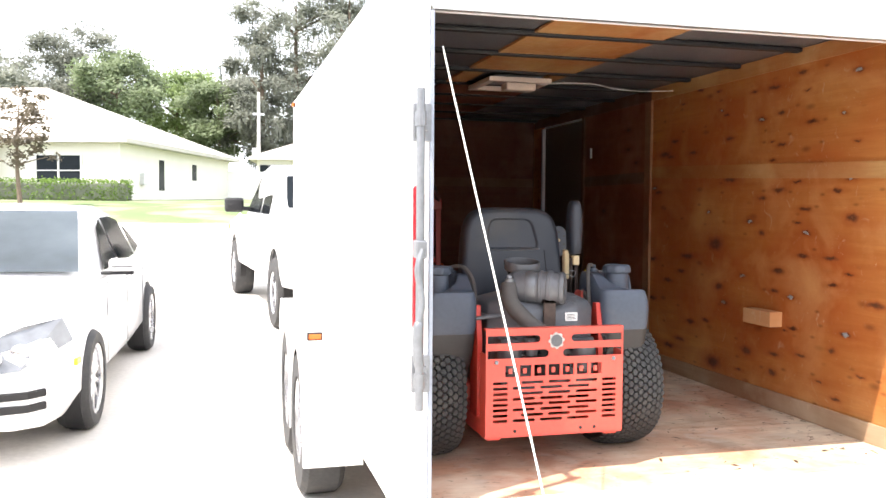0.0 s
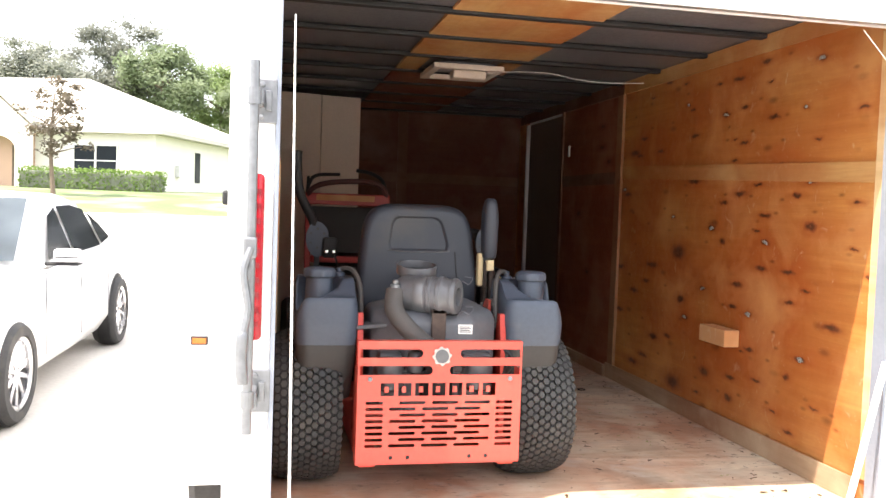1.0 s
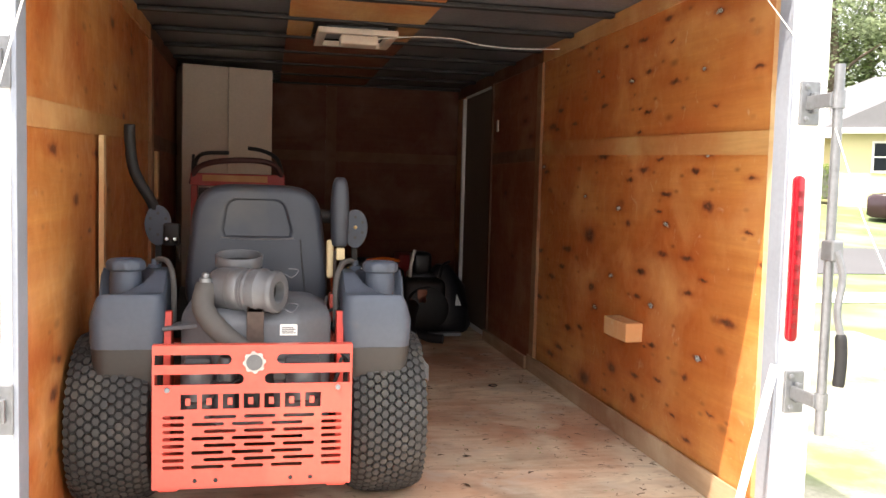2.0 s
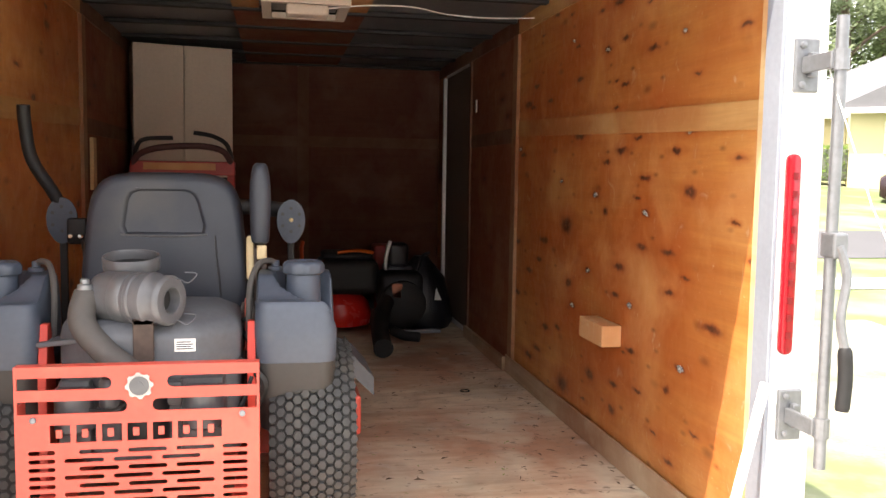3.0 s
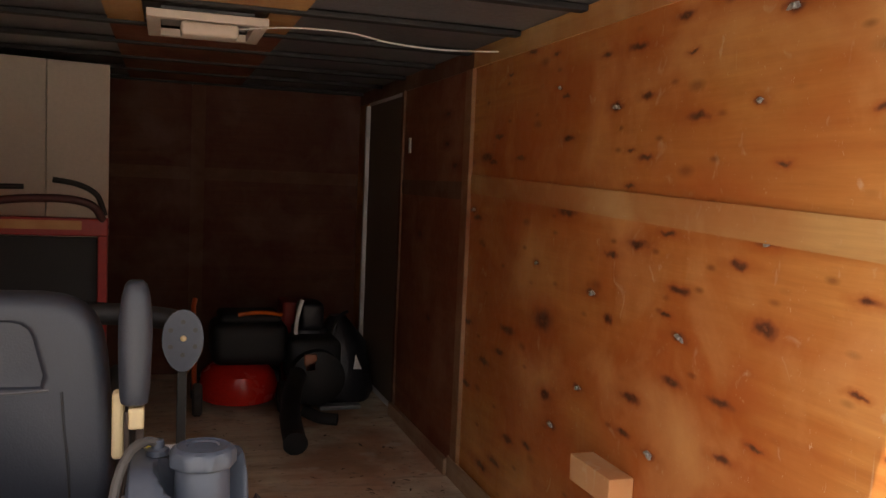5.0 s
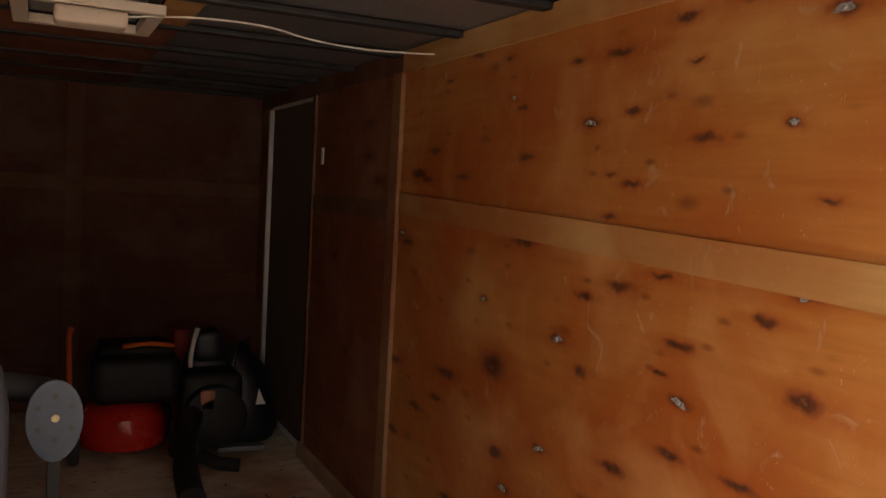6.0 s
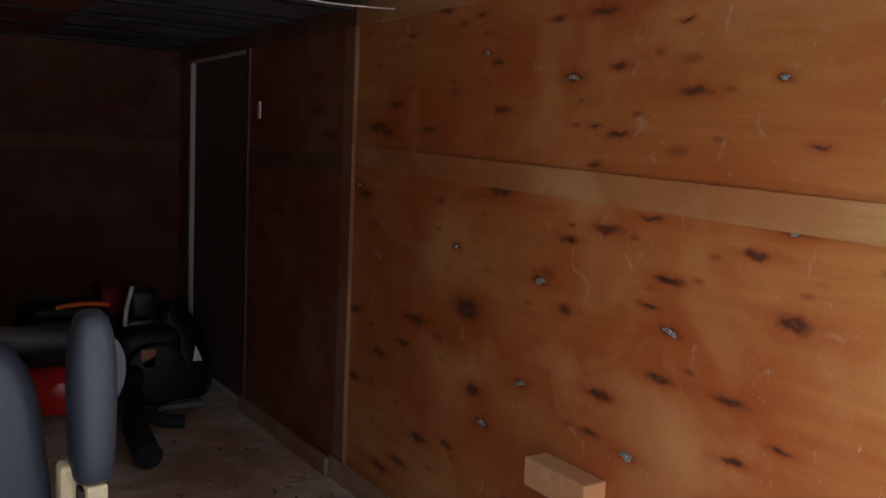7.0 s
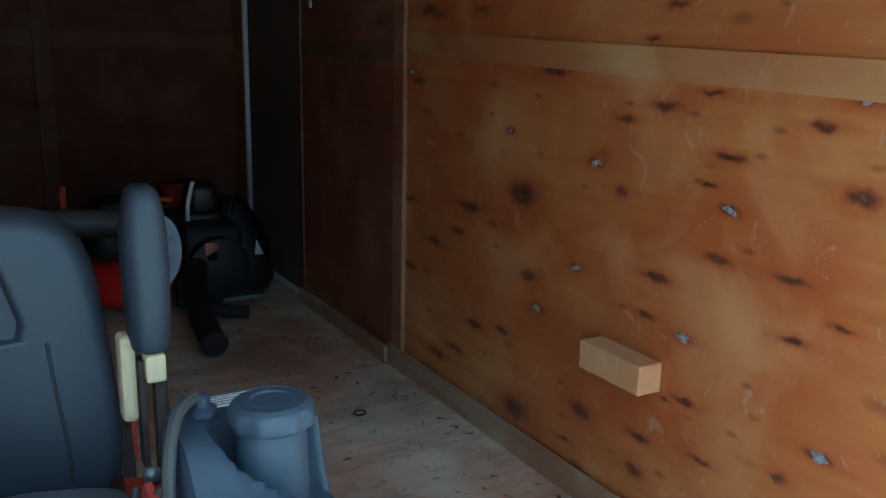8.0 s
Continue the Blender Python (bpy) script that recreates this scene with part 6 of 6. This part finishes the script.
def tree(name, label, x, y, height, spread, mat, seed, leaf=0.19, clumps=70, per=330, bare=0.35, group="trees behind the houses", moss=False):
    """A tapered trunk with limbs and an uneven crown of leaf clumps."""
    rl = random.Random(seed)
    z0 = ground_z(x, y)
    t = thing(name, label, "tree", group, at=pose(x, y, z0 - 0.05))
    bm = mesh()
    sway = rl.uniform(-0.4, 0.4) * height * 0.06
    tube(bm, bend([(0, 0, 0), (sway, 0, height * 0.35), (sway * 0.5, sway, height * 0.65), (0, 0, height * 0.9)], 4), [height * 0.022 * (1 - 0.07 * i) for i in range(13)], 8)
    tips = []
    for k in range(9):
        a, h = rl.uniform(0, 6.28), rl.uniform(bare, 0.8) * height
        tip = Vector((math.cos(a) * spread * rl.uniform(0.5, 0.95), math.sin(a) * spread * rl.uniform(0.5, 0.95), h + height * rl.uniform(0.05, 0.18)))
        tube(bm, bend([(sway * 0.6, 0, h), tip * 0.5 + Vector((0, 0, h * 0.52)), tip], 3), [height * 0.008 * (1 - 0.12 * i) for i in range(7)], 6)
        tips.append(tip)
    part("trunk", bm, bark, t, smooth=True)
    bm = mesh()
    for k in range(clumps):
        if k < len(tips) * 2:
            c = tips[k % len(tips)] + Vector((rl.gauss(0, 0.2), rl.gauss(0, 0.2), rl.gauss(0, 0.15))) * spread
        else:
            a, r, h = rl.uniform(0, 6.28), spread * rl.random() ** 0.6, rl.uniform(bare, 1.0)
            r *= math.sin(math.pi * min(1, max(0.12, (1.12 - h) / (1.12 - bare)))) ** 0.6
            c = Vector((math.cos(a) * r, math.sin(a) * r, h * height))
        leaf_quads(bm, rl, c, spread * rl.uniform(0.16, 0.30), per, leaf, 0.75)
        if moss and rl.random() < 0.6:
            for _ in range(9):
                q = c + Vector((rl.gauss(0, 0.5), rl.gauss(0, 0.5), -rl.uniform(0.1, 0.5)))
                ln = rl.uniform(0.4, 1.1)
                bm.faces.new([bm.verts.new(q + Vector(o)) for o in ((-0.06, 0, 0), (0.06, 0.05, 0), (0.02, 0.05, -ln), (-0.02, 0, -ln))])
    part("crown", bm, mat, t)
    return t
OAK = "tall oak with a ragged grey-green crown behind the roofs"
tree("oak_tree", OAK, -15.5, 66, 9.5, 4.0, leaf_dark, 1)
tree("oak_tree", OAK, -10.5, 70, 12, 4.0, leaf_dark, 2)
tree("oak_tree", OAK, -6.8, 66, 10, 3.2, leaf_green, 3)
tree("leafy_tree", "bright green leafy tree behind the bungalow", -3.0, 74, 10, 3.6, leaf_bright, 4)
tree("leafy_tree", "bright green leafy tree behind the bungalow", 0.2, 70, 8.5, 3.0, leaf_green, 5)
for k, (x, y, h, s) in enumerate(((3.4, 68, 14.5, 3.0), (6.4, 72, 17.5, 4.0), (10.5, 70, 18, 4.6), (15, 76, 18, 5))):
    tree("mossy_oak", "tall oak hung with grey moss behind the far bungalow", x, y, h, s, leaf_dark, 10 + k, moss=True, bare=0.2)
for k in range(9):
    a, d = radians(29 + 2.1 * k), (50, 60, 54)[k % 3]
    tree("leafy_tree", "dense green tree behind the yellow bungalow", 1.75 + d * math.sin(a), 1.1 + d * math.cos(a), (17, 20, 16)[k % 3], 4.6, (leaf_green, leaf_dark, leaf_bright)[k % 3], 20 + k, bare=0.08, clumps=80, per=200)
sx, sy = -6.35, 31.5
tree("young_tree", "young bronze-leaved tree on the front lawn", sx, sy, 3.9, 1.05, leaf_bronze, 31, leaf=0.11, clumps=44, per=40, bare=0.36, group="garden plants")


def hedge(label, x, y, length, height, depth, turn, mat, seed):
    rl = random.Random(seed)
    t = thing("hedge", label, "hedge", "garden plants", at=pose(x, y, ground_z(x, y) - 0.05, 0, 0, turn))
    bm = mesh()
    box(bm, (0, 0, 0), (length, depth, height - 0.08), 0.1, 2)
    part("core", bm, leaf_dark, t)
    bm = mesh()
    n = int(length * 420)
    for _ in range(n):
        face = rl.random()
        p = Vector((rl.uniform(0, length), rl.uniform(0, depth), height)) if face < 0.35 else Vector((rl.uniform(0, length), -0.02, rl.uniform(0.02, height)))
        if face > 0.93:
            p = Vector((length, rl.uniform(0, depth), rl.uniform(0.02, height)))
        p += Vector((rl.gauss(0, 0.05), rl.gauss(0, 0.05), rl.gauss(0, 0.05)))
        u = Vector((rl.uniform(-1, 1), rl.uniform(-1, 1), rl.uniform(-1, 1))).normalized()
        v = u.orthogonal().normalized()
        s = rl.uniform(0.04, 0.09)
        bm.faces.new([bm.verts.new(p + s * (a * u + b * v)) for a, b in ((-0.8, 0), (0, -0.45), (0.8, 0), (0, 0.45))])
    part("leaves", bm, mat, t)
hedge("clipped green hedge below the bungalow's window", -8.8, 36.6, 5.4, 0.80, 1.0, -6, leaf_hedge, 41)
hedge("clipped green hedge below the bungalow's window", -14.5, 38.0, 3.0, 0.95, 1.0, -8, leaf_hedge, 43)
hedge("long clipped green hedge before the yellow bungalow", 17.5, 32.5, 16, 1.25, 1.0, -34, leaf_hedge, 42)

# utility pole and the dark car across the street
pole = thing("utility_pole", "pale utility pole with a short crossarm", "pole", at=pose(2.9, 62, ground_z(0, 62) - 0.1))
bm = mesh()
tube(bm, [(0, 0, 0), (0, 0, 7.5)], [0.14, 0.10], 10)
part("pole", bm, white_trim, pole, smooth=True)
bm = mesh()
box(bm, (-0.4, -0.06, 5.9), (0.4, 0.06, 6.05))
part("crossarm", bm, grey_alu, pole)
slab("transformer", (-0.45, -0.1, 3.0), (-0.1, 0.1, 3.6), grey_alu, pole)
saloon("dark_saloon", "dark maroon car parked by the hedge across the street", material("dark_maroon_paint", (0.028, 0.012, 0.016), 0.2, 0.0, 0.1, 3.0, 0.0), pose(22.9, 22.3, ground_z(0, 22.8), 0, 0, 50))
